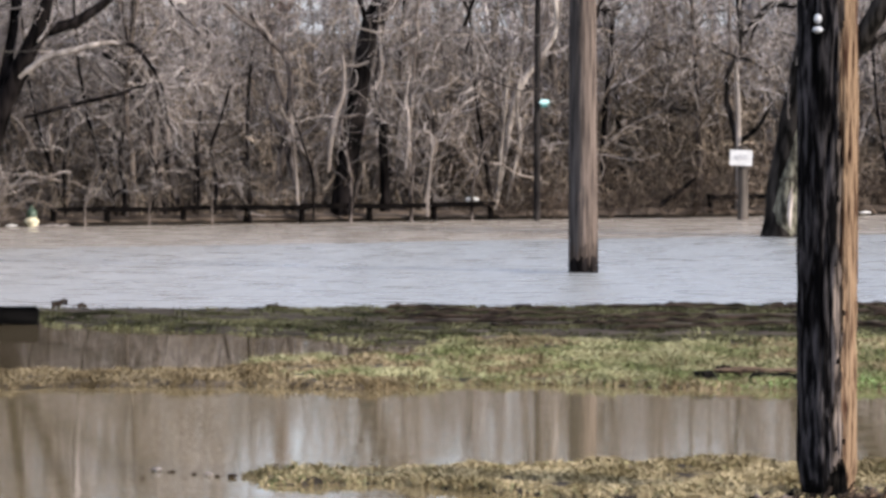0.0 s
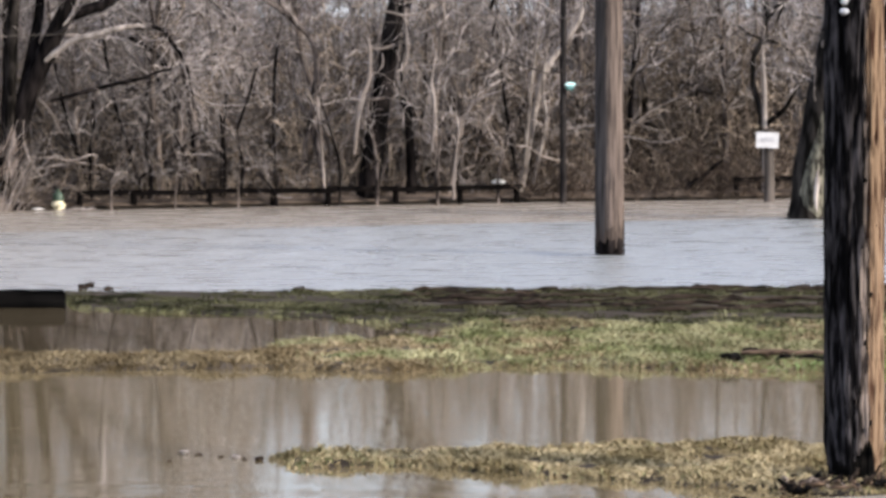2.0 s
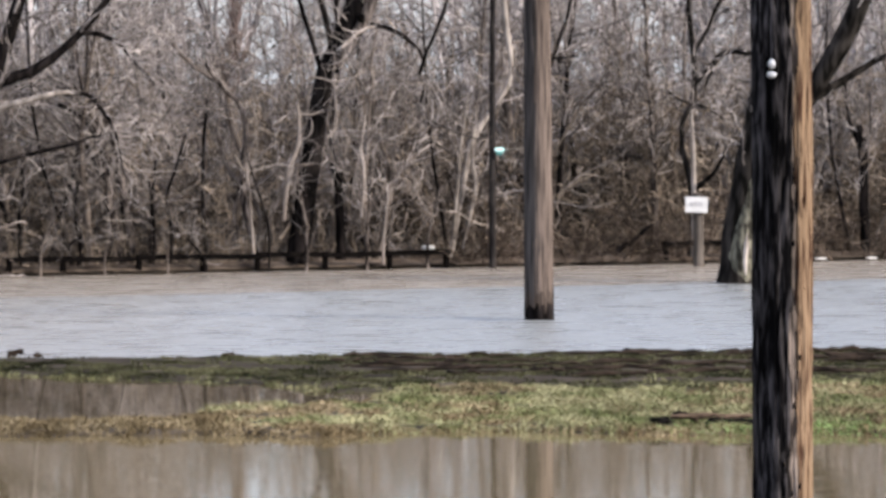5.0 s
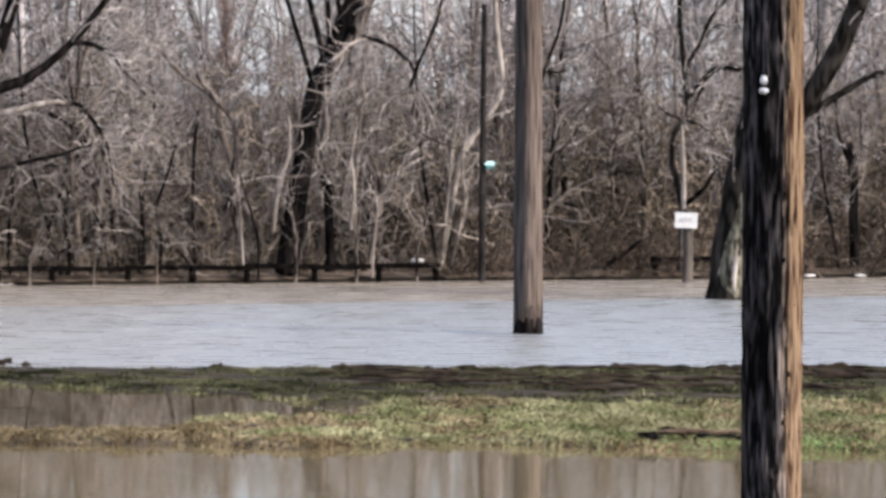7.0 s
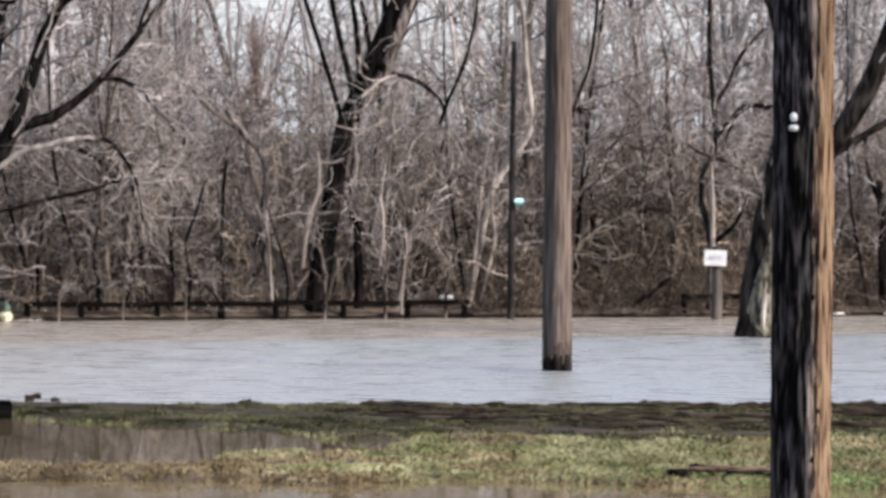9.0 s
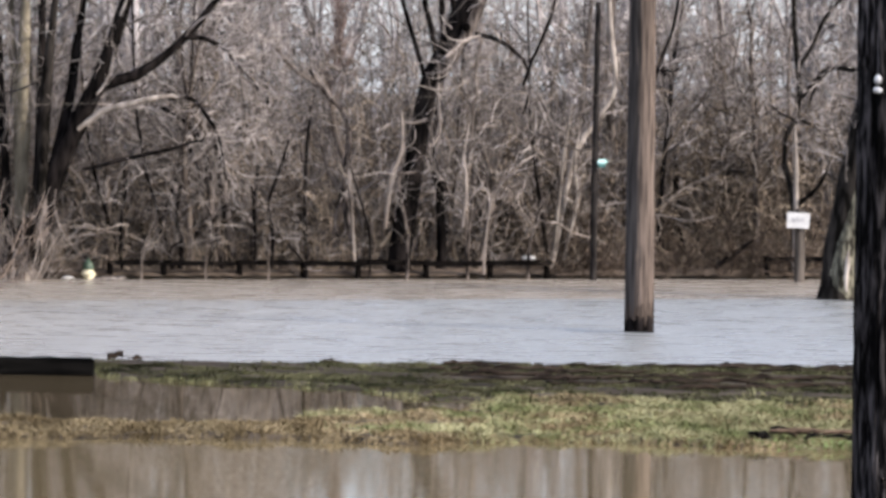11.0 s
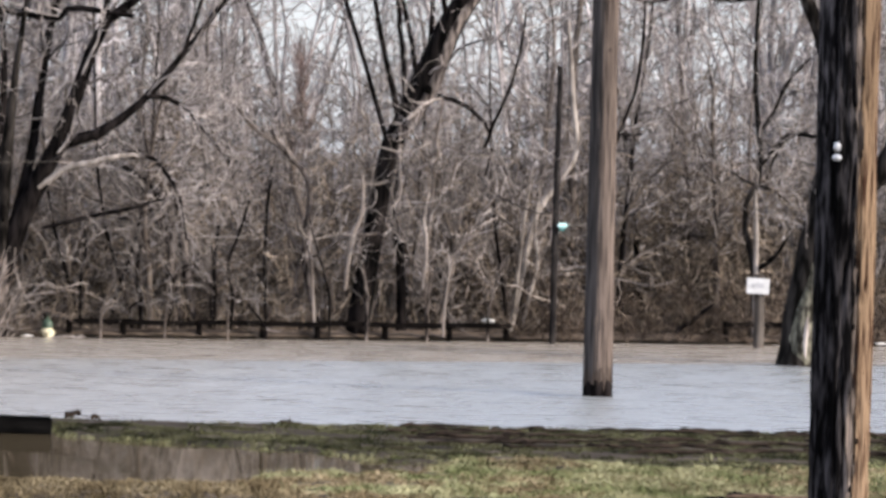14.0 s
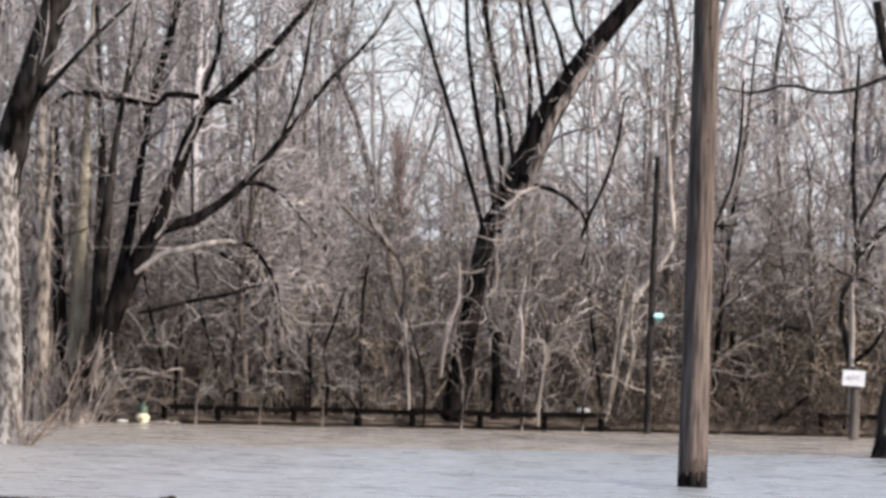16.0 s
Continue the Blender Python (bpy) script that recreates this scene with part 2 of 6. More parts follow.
BARK = surface("bark", (0.045, 0.036, 0.030), (0.20, 0.165, 0.14), 9, (1, 1, 0.2), 0.9, 0.6)
DARK_BARK = surface("dark_bark", (0.002, 0.0017, 0.0017), (0.018, 0.0148, 0.0138), 9, (1, 1, 0.2), 0.95, 0.8, contrast=(0.40, 0.68))
PEEL = surface("peeled_bark", (0.016, 0.013, 0.012), (0.15, 0.125, 0.11), 11, (1, 1, 0.35), 0.9, 0.7, contrast=(0.42, 0.60))
PALE_BARK = surface("pale_bark", (0.11, 0.093, 0.08), (0.33, 0.29, 0.255), 8, (1, 1, 0.3), 0.9, 0.5)
MOTTLED = surface("mottled_bark", (0.085, 0.073, 0.063), (0.27, 0.245, 0.22), 13, (1, 1, 0.5), 0.9, 0.8, contrast=(0.42, 0.58))
BLOTCHED = surface("blotched_bark", (0.040, 0.034, 0.029), (0.25, 0.212, 0.178), 12, (1, 1, 0.4), 0.9, 0.8, contrast=(0.38, 0.60), patch=0.5)
OLIVE_BARK = surface("olive_bark", (0.085, 0.072, 0.051), (0.275, 0.240, 0.178), 7, (1, 1, 0.3), 0.9, 0.5)
LIMB_BARK = surface("limb_bark", (0.004, 0.0035, 0.003), (0.036, 0.031, 0.027), 9, (1, 1, 0.25), 0.95, 0.7, contrast=(0.42, 0.66))
MOSSY_BARK = surface("mossy_bark", (0.020, 0.018, 0.014), (0.160, 0.150, 0.112), 15, (1, 1, 0.35), 0.95, 0.8, contrast=(0.40, 0.64), patch=0.5)
TWIG = surface("twig", (0.12, 0.103, 0.093), (0.275, 0.244, 0.224), 5, (1, 1, 0.3), 0.9, 0.0, island=(0.25, 1.9))
BRUSH = surface("brush", (0.066, 0.052, 0.040), (0.185, 0.149, 0.115), 5, (1, 1, 0.3), 0.9, 0.0, island=(0.06, 2.1))
RUSSET = surface("russet_twig", (0.16, 0.115, 0.098), (0.30, 0.225, 0.196), 5, (1, 1, 0.3), 0.9, 0.0, island=(0.4, 1.5))
UNDER = surface("undergrowth_twig", (0.105, 0.083, 0.060), (0.215, 0.178, 0.133), 5, (1, 1, 0.3), 0.9, 0.0, island=(0.35, 1.4))
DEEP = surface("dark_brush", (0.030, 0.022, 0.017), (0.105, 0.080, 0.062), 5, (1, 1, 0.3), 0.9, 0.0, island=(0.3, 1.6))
SHOOT = surface("shoot", (0.10, 0.074, 0.058), (0.22, 0.172, 0.138), 5, (1, 1, 0.3), 0.9, 0.0, island=(0.4, 1.5))
VINE = surface("vine", (0.125, 0.103, 0.088), (0.285, 0.245, 0.215), 5, (1, 1, 0.3), 0.9, 0.0, island=(0.25, 1.4))
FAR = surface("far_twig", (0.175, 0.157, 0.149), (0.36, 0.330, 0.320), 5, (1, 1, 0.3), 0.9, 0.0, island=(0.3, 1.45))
SOIL = surface("soil", (0.009, 0.0075, 0.006), (0.066, 0.053, 0.040), 3.2, (0.4, 1, 1), 0.95, 0.6, contrast=(0.36, 0.70))
STRAW = surface("grass", (0.107, 0.120, 0.050), (0.268, 0.253, 0.138), 1.6, (1, 0.35, 1), 0.8, 0.0, island=(0.6, 1.4), contrast=(0.40, 0.60))
MUDDY = surface("muddy_grass", (0.020, 0.022, 0.011), (0.108, 0.105, 0.056), 1.6, (1, 0.35, 1), 0.9, 0.0, island=(0.45, 1.3), contrast=(0.35, 0.65))
DRY = surface("dry_grass", (0.124, 0.093, 0.051), (0.252, 0.198, 0.117), 2.0, (1, 0.35, 1), 0.8, 0.0, island=(0.5, 1.4), contrast=(0.40, 0.60))
TUFT = surface("tufted_grass", (0.172, 0.137, 0.071), (0.337, 0.276, 0.163), 2.0, (1, 0.35, 1), 0.8, 0.0, island=(0.65, 1.25), contrast=(0.40, 0.60))
SCRAP = surface("scrap", (0.40, 0.39, 0.36), (0.62, 0.60, 0.56), 12, (1, 1, 1), 0.6, 0.2)
LITTER = surface("leaf_litter", (0.028, 0.021, 0.016), (0.115, 0.089, 0.068), 4, (1, 1, 1), 0.95, 0.5)
POLE_WOOD = surface("pole_wood", (0.042, 0.033, 0.028), (0.138, 0.107, 0.088), 24, (1, 1, 0.06), 0.85, 0.9, contrast=(0.36, 0.64))
DAMP = surface("damp_wood", (0.018, 0.014, 0.012), (0.085, 0.066, 0.054), 24, (1, 1, 0.06), 0.85, 0.9)
CHARRED = surface("charred_wood", (0.0035, 0.0033, 0.0035), (0.072, 0.0655, 0.0665), 24, (1, 1, 0.16), 0.85, 1.0, contrast=(0.46, 0.68), patch=0.6)
WORN = surface("worn_wood", (0.014, 0.0115, 0.0105), (0.170, 0.138, 0.117), 22, (1, 1, 0.15), 0.85, 1.0, contrast=(0.41, 0.58))
SPLIT = surface("split_wood", (0.030, 0.014, 0.009), (0.190, 0.130, 0.083), 32, (1, 1, 0.09), 0.75, 1.0, contrast=(0.38, 0.55))
RAIL = surface("rail_wood", (0.0012, 0.001, 0.001), (0.006, 0.005, 0.0045), 14, (0.1, 1, 1), 0.95, 0.4)
GREY_WOOD = surface("grey_wood", (0.075, 0.066, 0.058), (0.17, 0.15, 0.13), 14, (1, 1, 0.1), 0.9, 0.5)
POST_WOOD = surface("post_wood", (0.042, 0.036, 0.031), (0.115, 0.099, 0.085), 14, (1, 1, 0.1), 0.9, 0.5)
TIMBER = surface("creosote_timber", (0.001, 0.001, 0.001), (0.006, 0.0055, 0.005), 12, (0.1, 1, 1), 0.9, 0.8)
RUST_WOOD = surface("rotten_wood", (0.030, 0.021, 0.015), (0.150, 0.105, 0.074), 30, (0.4, 1, 1), 0.9, 0.8)
DRIFT = surface("driftwood", (0.006, 0.005, 0.004), (0.045, 0.033, 0.025), 12, (0.3, 1, 1), 0.9, 0.6)
WHITE = surface("white_enamel", (0.47, 0.47, 0.46), (0.55, 0.55, 0.54), 12, (1, 1, 1), 0.5, 0.0, patch=0.04)
INK = surface("grey_ink", (0.34, 0.34, 0.35), (0.42, 0.42, 0.43), 12, (1, 1, 1), 0.6, 0.0, patch=0.05)
TURQUOISE = surface("turquoise_glass", (0.48, 0.80, 0.76), (0.68, 0.92, 0.89), 20, (1, 1, 1), 0.15, 0.0, patch=0.1)
TEAL = surface("teal_glass", (0.06, 0.22, 0.20), (0.12, 0.34, 0.31), 20, (1, 1, 1), 0.2, 0.0, patch=0.1)
IRON = surface("dark_iron", (0.010, 0.009, 0.009), (0.032, 0.028, 0.026), 10, (1, 1, 0.3), 0.7, 0.2)
GREEN_PAINT = surface("green_paint", (0.025, 0.05, 0.03), (0.05, 0.085, 0.05), 14, (1, 1, 1), 0.5, 0.1)
YELLOW_PAINT = surface("pale_yellow_paint", (0.48, 0.42, 0.25), (0.62, 0.56, 0.39), 14, (1, 1, 1), 0.5, 0.1)
CONCRETE = surface("concrete", (0.132, 0.110, 0.086), (0.245, 0.212, 0.174), 38, (1, 0.6, 1), 0.9, 0.8, patch=0.35, contrast=(0.34, 0.58))
STEEL = surface("galvanised_steel", (0.30, 0.31, 0.32), (0.46, 0.47, 0.48), 20, (1, 1, 1), 0.4, 0.1, patch=0.1)
LEAF = surface("leaf", (0.11, 0.180, 0.06), (0.22, 0.30, 0.12), 10, (1, 1, 1), 0.6, 0.0, island=(0.7, 1.4))
FRESH_LEAF = surface("fresh_leaf", (0.22, 0.30, 0.15), (0.36, 0.44, 0.28), 10, (1, 1, 1), 0.6, 0.0)
FLOOD = water("flood_water", 0.31, 85.7, 85.95, 0.25, 1.35, (0.184, 0.189, 0.180), 0.05, 3.4, (1.1, 2.1, 0.42), (0.238, 0.206, 0.167), 0.6, (0.55, 0.85))
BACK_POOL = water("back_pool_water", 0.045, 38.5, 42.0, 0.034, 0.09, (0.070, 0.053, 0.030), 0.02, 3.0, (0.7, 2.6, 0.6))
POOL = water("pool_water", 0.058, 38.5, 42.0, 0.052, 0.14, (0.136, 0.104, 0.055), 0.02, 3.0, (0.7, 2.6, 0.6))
SHADED_MUD = surface("shaded_mud", (0.003, 0.0025, 0.002), (0.020, 0.016, 0.012), 6, (0.4, 1, 1), 0.9, 0.6)
# pole wood with the shade of its side away from the sun in the colour
DARK_POLE = surface("shaded_pole_wood", (0.020, 0.0175, 0.016), (0.074, 0.064, 0.058), 24, (1, 1, 0.06), 0.85, 0.9)


# ---- mesh helpers ----
def mesh_object(name, verts, faces, material, parent=None, label="", smooth=True):
    """faces: an array of equal polygons."""
    me = bpy.data.meshes.new(name)
    verts, faces = np.asarray(verts, np.float32), np.asarray(faces, np.int32)
    k = faces.shape[1]
    me.vertices.add(len(verts))
    me.vertices.foreach_set("co", verts.ravel())
    me.loops.add(faces.size)
    me.loops.foreach_set("vertex_index", faces.ravel())
    me.polygons.add(len(faces))
    me.polygons.foreach_set("loop_start", np.arange(0, faces.size, k, dtype=np.int32))
    me.polygons.foreach_set("use_smooth", np.full(len(faces), smooth))
    me.update(calc_edges=True)
    me.materials.append(material)
    ob = new(name, me)
    ob.parent = parent
    if label:
        tagged(ob, label)
    return ob


def part(name, bm, material, parent=None, label=""):
    me = bpy.data.meshes.new(name)
    bm.to_mesh(me)
    bm.free()
    me.materials.append(material)
    ob = new(name, me)
    ob.parent = parent
    if label:
        tagged(ob, label)
    return ob


def thing(name, label, category, at=(0, 0, 0), group="", kind=""):
    ob = new(name)
    ob.location = at
    ob.empty_display_size = 0.1
    return tagged(ob, label, category, group, kind)


def unit(v):
    return v / np.maximum(np.linalg.norm(v, axis=-1, keepdims=True), 1e-9)


class Tubes:
    """Tapering round stems, gathered into one mesh."""

    def __init__(self):
        self.v, self.f, self.n = [], [], 0

    def add(self, P, R, k=5):
        P, R = np.asarray(P, float), np.asarray(R, float)
        if P.ndim == 2:
            P, R = P[None], R[None]
        N, M, _ = P.shape
        T = unit(np.gradient(P, axis=1))
        ref = np.where(np.abs(T[:, :1, 2:3]) > 0.75, np.array([0.0, 1.0, 0.0]), np.array([0.0, 0.0, 1.0]))
        U = unit(np.cross(T, ref))
        V = np.cross(T, U)
        a = np.arange(k) * 2 * np.pi / k
        ring = U[:, :, None] * np.cos(a)[:, None] + V[:, :, None] * np.sin(a)[:, None]
        verts = P[:, :, None] + ring * R[:, :, None, None]
        self.v.append(verts.reshape(-1, 3))
        base = self.n + np.arange(N)[:, None, None] * M * k + np.arange(M - 1)[None, :, None] * k
        i, j = np.arange(k), (np.arange(k) + 1) % k
        q = np.stack([base + i, base + j, base + k + j, base + k + i], -1)
        self.f.append(q.reshape(-1, 4))
        self.n += N * M * k
        return self

    def object(self, name, material, parent=None, label=""):
        return mesh_object(name, np.concatenate(self.v), np.concatenate(self.f), material, parent, label)


def smooth_path(nodes, count):
    """A smooth line of count points through the nodes (rows of any width)."""
    p = np.asarray(nodes, float)
    p = np.vstack([2 * p[0] - p[1], p, 2 * p[-1] - p[-2]])
    s = np.linspace(0, len(nodes) - 1 - 1e-6, count)
    i = s.astype(int)
    u = (s - i)[:, None]
    a, b, c, d = p[i], p[i + 1], p[i + 2], p[i + 3]
    return 0.5 * (2 * b + (c - a) * u + (2 * a - 5 * b + 4 * c - d) * u ** 2 + (3 * b - a - 3 * c + d) * u ** 3)


def grow(P, R, n, length, spread, lift, wander, nodes=6, thick=(0.35, 0.6), start=(0.25, 0.98), floor=0.004, g=rng, cap=1.0):
    """n shoots from random points of the stems P: they leave at the angle spread, wander and are drawn up by lift."""
    N, M, _ = P.shape
    who = g.integers(0, N, n)
    s = g.uniform(*start, n) * (M - 1.001)
    i = s.astype(int)
    u = (s - i)[:, None]
    at = P[who, i] * (1 - u) + P[who, i + 1] * u
    r = R[who, i] * (1 - u[:, 0]) + R[who, i + 1] * u[:, 0]
    t = unit(P[who, i + 1] - P[who, i])
    side = unit(np.cross(t, unit(g.normal(size=(n, 3)))))
    ang = g.uniform(*spread, n)[:, None]
    d = unit(t * np.cos(ang) + side * np.sin(ang))
    L = g.uniform(*length, n)
    out = np.empty((n, nodes, 3))
    out[:, 0] = at
    for j in range(1, nodes):
        d = unit(d + g.normal(0, wander, (n, 3)) + np.array([0, 0, lift]))
        out[:, j] = out[:, j - 1] + d * (L / (nodes - 1))[:, None]
    r0 = np.minimum(np.maximum(r * g.uniform(*thick, n), floor), cap)
    rad = r0[:, None] * np.linspace(1, 0.35, nodes)[None]
    return out, np.maximum(rad, floor * 0.6)


def noise2(x, y, scale, seed=0):
    """Smooth noise, about -1 to 1."""
    x, y = np.asarray(x) / scale + seed * 17.3, np.asarray(y) / scale - seed * 9.1
    xi, yi = np.floor(x), np.floor(y)
    u, v = x - xi, y - yi
    u, v = u * u * (3 - 2 * u), v * v * (3 - 2 * v)

    def h(a, b):
        q = np.sin(a * 127.1 + b * 311.7 + seed * 74.7) * 43758.5453
        return 2 * (q - np.floor(q)) - 1

    return (h(xi, yi) * (1 - u) + h(xi + 1, yi) * u) * (1 - v) + (h(xi, yi + 1) * (1 - u) + h(xi + 1, yi + 1) * u) * v


def ramp(a, b, x):
    t = np.clip((x - a) / (b - a), 0, 1)
    return t * t * (3 - 2 * t)


# ---- the ground and the water ----
def bank_line(x):
    return 95.2 + 0.42 * np.clip(x, -30, 14) + 0.25 * noise2(x, 0 * x, 1.4, 3)


def berm(x, y):
    far = 65.0 + 0.07 * x + 0.15 * noise2(x, 0 * x, 1.3, 4)
    near = 60.4 + 1.7 * ramp(-4.25, -4.6, x) - 0.69 * np.clip(x + 4.3, -1, 2.9) + 0.25 * noise2(x, 0 * x, 1.1, 5) - 1.4 * ramp(-1.5, -0.5, x)
    return ramp(near - 0.9, near + 0.9, y) * (1 - ramp(far - 0.35, far + 0.05, y))


def middle_strip(x, y):
    far = 52.8 + 0.3 * noise2(x, 0 * x, 0.9, 6) + 2.3 * ramp(-2.6, -0.9, x) + 6.5 * ramp(-0.5, 0.8, x)
    near = 50.2 + 0.45 * noise2(x, 0 * x, 0.8, 7) - 0.4 * ramp(1.0, 3.0, x)
    return ramp(near - 0.3, near + 0.5, y) * (1 - ramp(far - 0.5, far + 0.4, y))


def near_strip(x, y):
    far = 40.55 + 0.35 * ramp(-1.0, 2.0, x) * 3 + 0.2 * noise2(x, 0 * x, 0.5, 8)
    near = 39.45 - 1.65 * ramp(-0.6, 1.6, x) - 1.2 * ramp(1.7, 3.0, x) + 0.25 * noise2(x, 0 * x, 0.6, 9)
    return ramp(near - 0.2, near + 0.3, y) * (1 - ramp(far - 0.3, far + 0.2, y)) * ramp(-1.9, -1.2, x + 0.25 * noise2(x, y, 0.5, 10))


def ground_z(x, y):
    x, y = np.asarray(x, float), np.asarray(y, float)
    z = -0.30 + 0.33 * berm(x, y) + 0.34 * np.maximum(middle_strip(x, y), 0) + 0.335 * near_strip(x, y)
    z = np.minimum(z, 0.04)
    z = z + (0.025 * noise2(x, y, 0.45, 1) + 0.015 * noise2(x, y, 0.17, 2)) * (1 - 0.78 * ramp(58, 61, y))
    b = y - bank_line(x)
    z = z + 0.42 * ramp(-0.5, 0.25, b) + 0.5 * ramp(1, 18, b) + 0.9 * ramp(18, 60, b)
    z = z - 0.055 * np.exp(-((x - 2.62) / 0.30) ** 2 - ((y - 38.3) / 0.40) ** 2)
    return z + 1.9 * (1 - ramp(8, 30, y))


xs = np.concatenate([[-3000, -900, -300, -120, -60, -35, -22, -15], np.arange(-11, 11.01, 0.16), [15, 22, 35, 60, 120, 300, 900, 3000]])
ys = np.concatenate([[-600, -200, -60, -20, 0, 10, 20, 27, 31], np.arange(33, 67.2, 0.11), np.arange(68, 88, 2.0), np.arange(88, 101, 0.25),
                     [103, 106, 110, 116, 125, 140, 170, 230, 400, 900, 4500]])
gx, gy = np.meshgrid(xs, ys)
idx = np.arange(gx.size).reshape(gx.shape)
quads = np.stack([idx[:-1, :-1], idx[:-1, 1:], idx[1:, 1:], idx[1:, :-1]], -1).reshape(-1, 4)
verts = np.stack([gx, gy, ground_z(gx, gy)], -1).reshape(-1, 3)
ground = tagged(mesh_object("ground", verts, quads, SOIL), "dark wet soil and mud round the floodwater", "ground", kind="structure")


wx = np.arange(-40, 40.1, 0.5)
rows_ = np.array([0.02, 0.3, 0.8, 1.5, 2.5, 4, 6, 9, 13, 18, 26, 36, 50, 80])
wxx, wyy = np.meshgrid(wx, rows_)
wyy = wyy + bank_line(wxx)
wi = np.arange(wxx.size).reshape(wxx.shape)
wf = np.stack([wi[:-1, :-1], wi[:-1, 1:], wi[1:, 1:], wi[1:, :-1]], -1).reshape(-1, 4)
tagged(mesh_object("ground_litter", np.stack([wxx, wyy, ground_z(wxx, wyy) + 0.03], -1).reshape(-1, 3), wf, LITTER), "brown fallen leaves over the woodland floor", "ground", kind="structure")


# strip of mud coloured near black for the shade under the bank's edge
ex_, eo_ = np.meshgrid(np.arange(-40, 40.1, 0.25), np.array([-0.45, -0.25, -0.1, -0.02, 0.03]))
ey_ = bank_line(ex_) + eo_ + 0.05 * noise2(ex_, eo_, 0.5, 78)
ei_ = np.arange(ex_.size).reshape(ex_.shape)
ef_ = np.stack([ei_[:-1, :-1], ei_[:-1, 1:], ei_[1:, 1:], ei_[1:, :-1]], -1).reshape(-1, 4)
tagged(mesh_object("ground_edge", np.stack([ex_, ey_, ground_z(ex_, ey_) + 0.02 + 0.03 * noise2(ex_, ey_, 0.3, 79)], -1).reshape(-1, 3), ef_, SHADED_MUD), "wet mud along the foot of the bank, coloured black as shade", "ground", kind="structure")


def flood():
    """Low wind ripples in a band across the open water, dying away in the lee of the far bank and before the near one."""
    fx = np.concatenate([[-400, -150, -60, -25, -13], np.arange(-9.5, 9.51, 0.12), [13, 25, 60, 150, 400]])
    fy = np.concatenate([np.arange(63, 99.6, 0.125), [101, 104, 108, 120]])
    X, Y = np.meshgrid(fx, fy)
    lee = 1 - 0.9 * ramp(85.4, 86.2, Y - 0.45 * X + 0.4 * noise2(X * 0.5, Y, 1.7, 76))
    near = 0.35 + 0.65 * ramp(71.0, 73.5, Y - 0.1 * X + 0.8 * noise2(X * 0.5, Y, 1.5, 77))
    gust = 0.35 + 0.65 * ramp(-0.3, 0.6, noise2(X * 0.3, Y * 0.8, 1.1, 75))
    Z = 0.021 * lee * near * gust * (noise2(X * 0.55, Y * 0.6, 0.36, 71) + 0.7 * noise2(X * 0.6 + 0.2 * Y, Y * 0.75, 0.23, 72) + 0.8 * noise2(X * 0.5, Y, 0.8, 73))
    Z = Z * (np.abs(X) < 9.4)
    i = np.arange(X.size).reshape(X.shape)
    f = np.stack([i[:-1, :-1], i[:-1, 1:], i[1:, 1:], i[1:, :-1]], -1).reshape(-1, 4)
    tagged(mesh_object("water", np.stack([X, Y, Z], -1).reshape(-1, 3), f, FLOOD), "wide grey-brown floodwater, wind-rippled", "water", kind="structure")


def pools():
    """Almost still; a few long low wavelets cross the nearest pool."""
    px = np.concatenate([[-400, -100, -30, -12], np.arange(-6.0, 6.01, 0.12), [12, 30, 100, 400]])
    py = np.concatenate([[24.0, 28.0, 31.0], np.arange(33.0, 39.2, 0.035), [39.6, 41, 44, 48, 51.5]])
    X, Y = np.meshgrid(px, py)
    drift = Y + 0.10 * X + 0.22 * noise2(X * 0.25, Y * 0.4, 1.0, 81)
    Z = 0.0010 * noise2(X * 0.12, drift, 0.16, 82) + 0.0015 * noise2(X * 0.10, drift, 0.42, 83)
    Z = Z * ramp(38.6, 37.4, Y + 0.2 * X) * (np.abs(X) < 6) * (Y > 32)
    i = np.arange(X.size).reshape(X.shape)
    f = np.stack([i[:-1, :-1], i[:-1, 1:], i[1:, 1:], i[1:, :-1]], -1).reshape(-1, 4)
    tagged(mesh_object("water_pool", np.stack([X, Y, Z], -1).reshape(-1, 3), f, POOL), "still brown pool of floodwater among the grass", "water", kind="structure")
    X, Y = np.meshgrid([-400, -100, -30, 0, 30, 100, 400], [51.5, 55, 59, 63])
    i = np.arange(X.size).reshape(X.shape)
    f = np.stack([i[:-1, :-1], i[:-1, 1:], i[1:, 1:], i[1:, :-1]], -1).reshape(-1, 4)
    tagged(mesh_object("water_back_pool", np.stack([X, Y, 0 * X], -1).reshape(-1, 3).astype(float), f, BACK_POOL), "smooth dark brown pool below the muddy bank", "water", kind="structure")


flood()
pools()


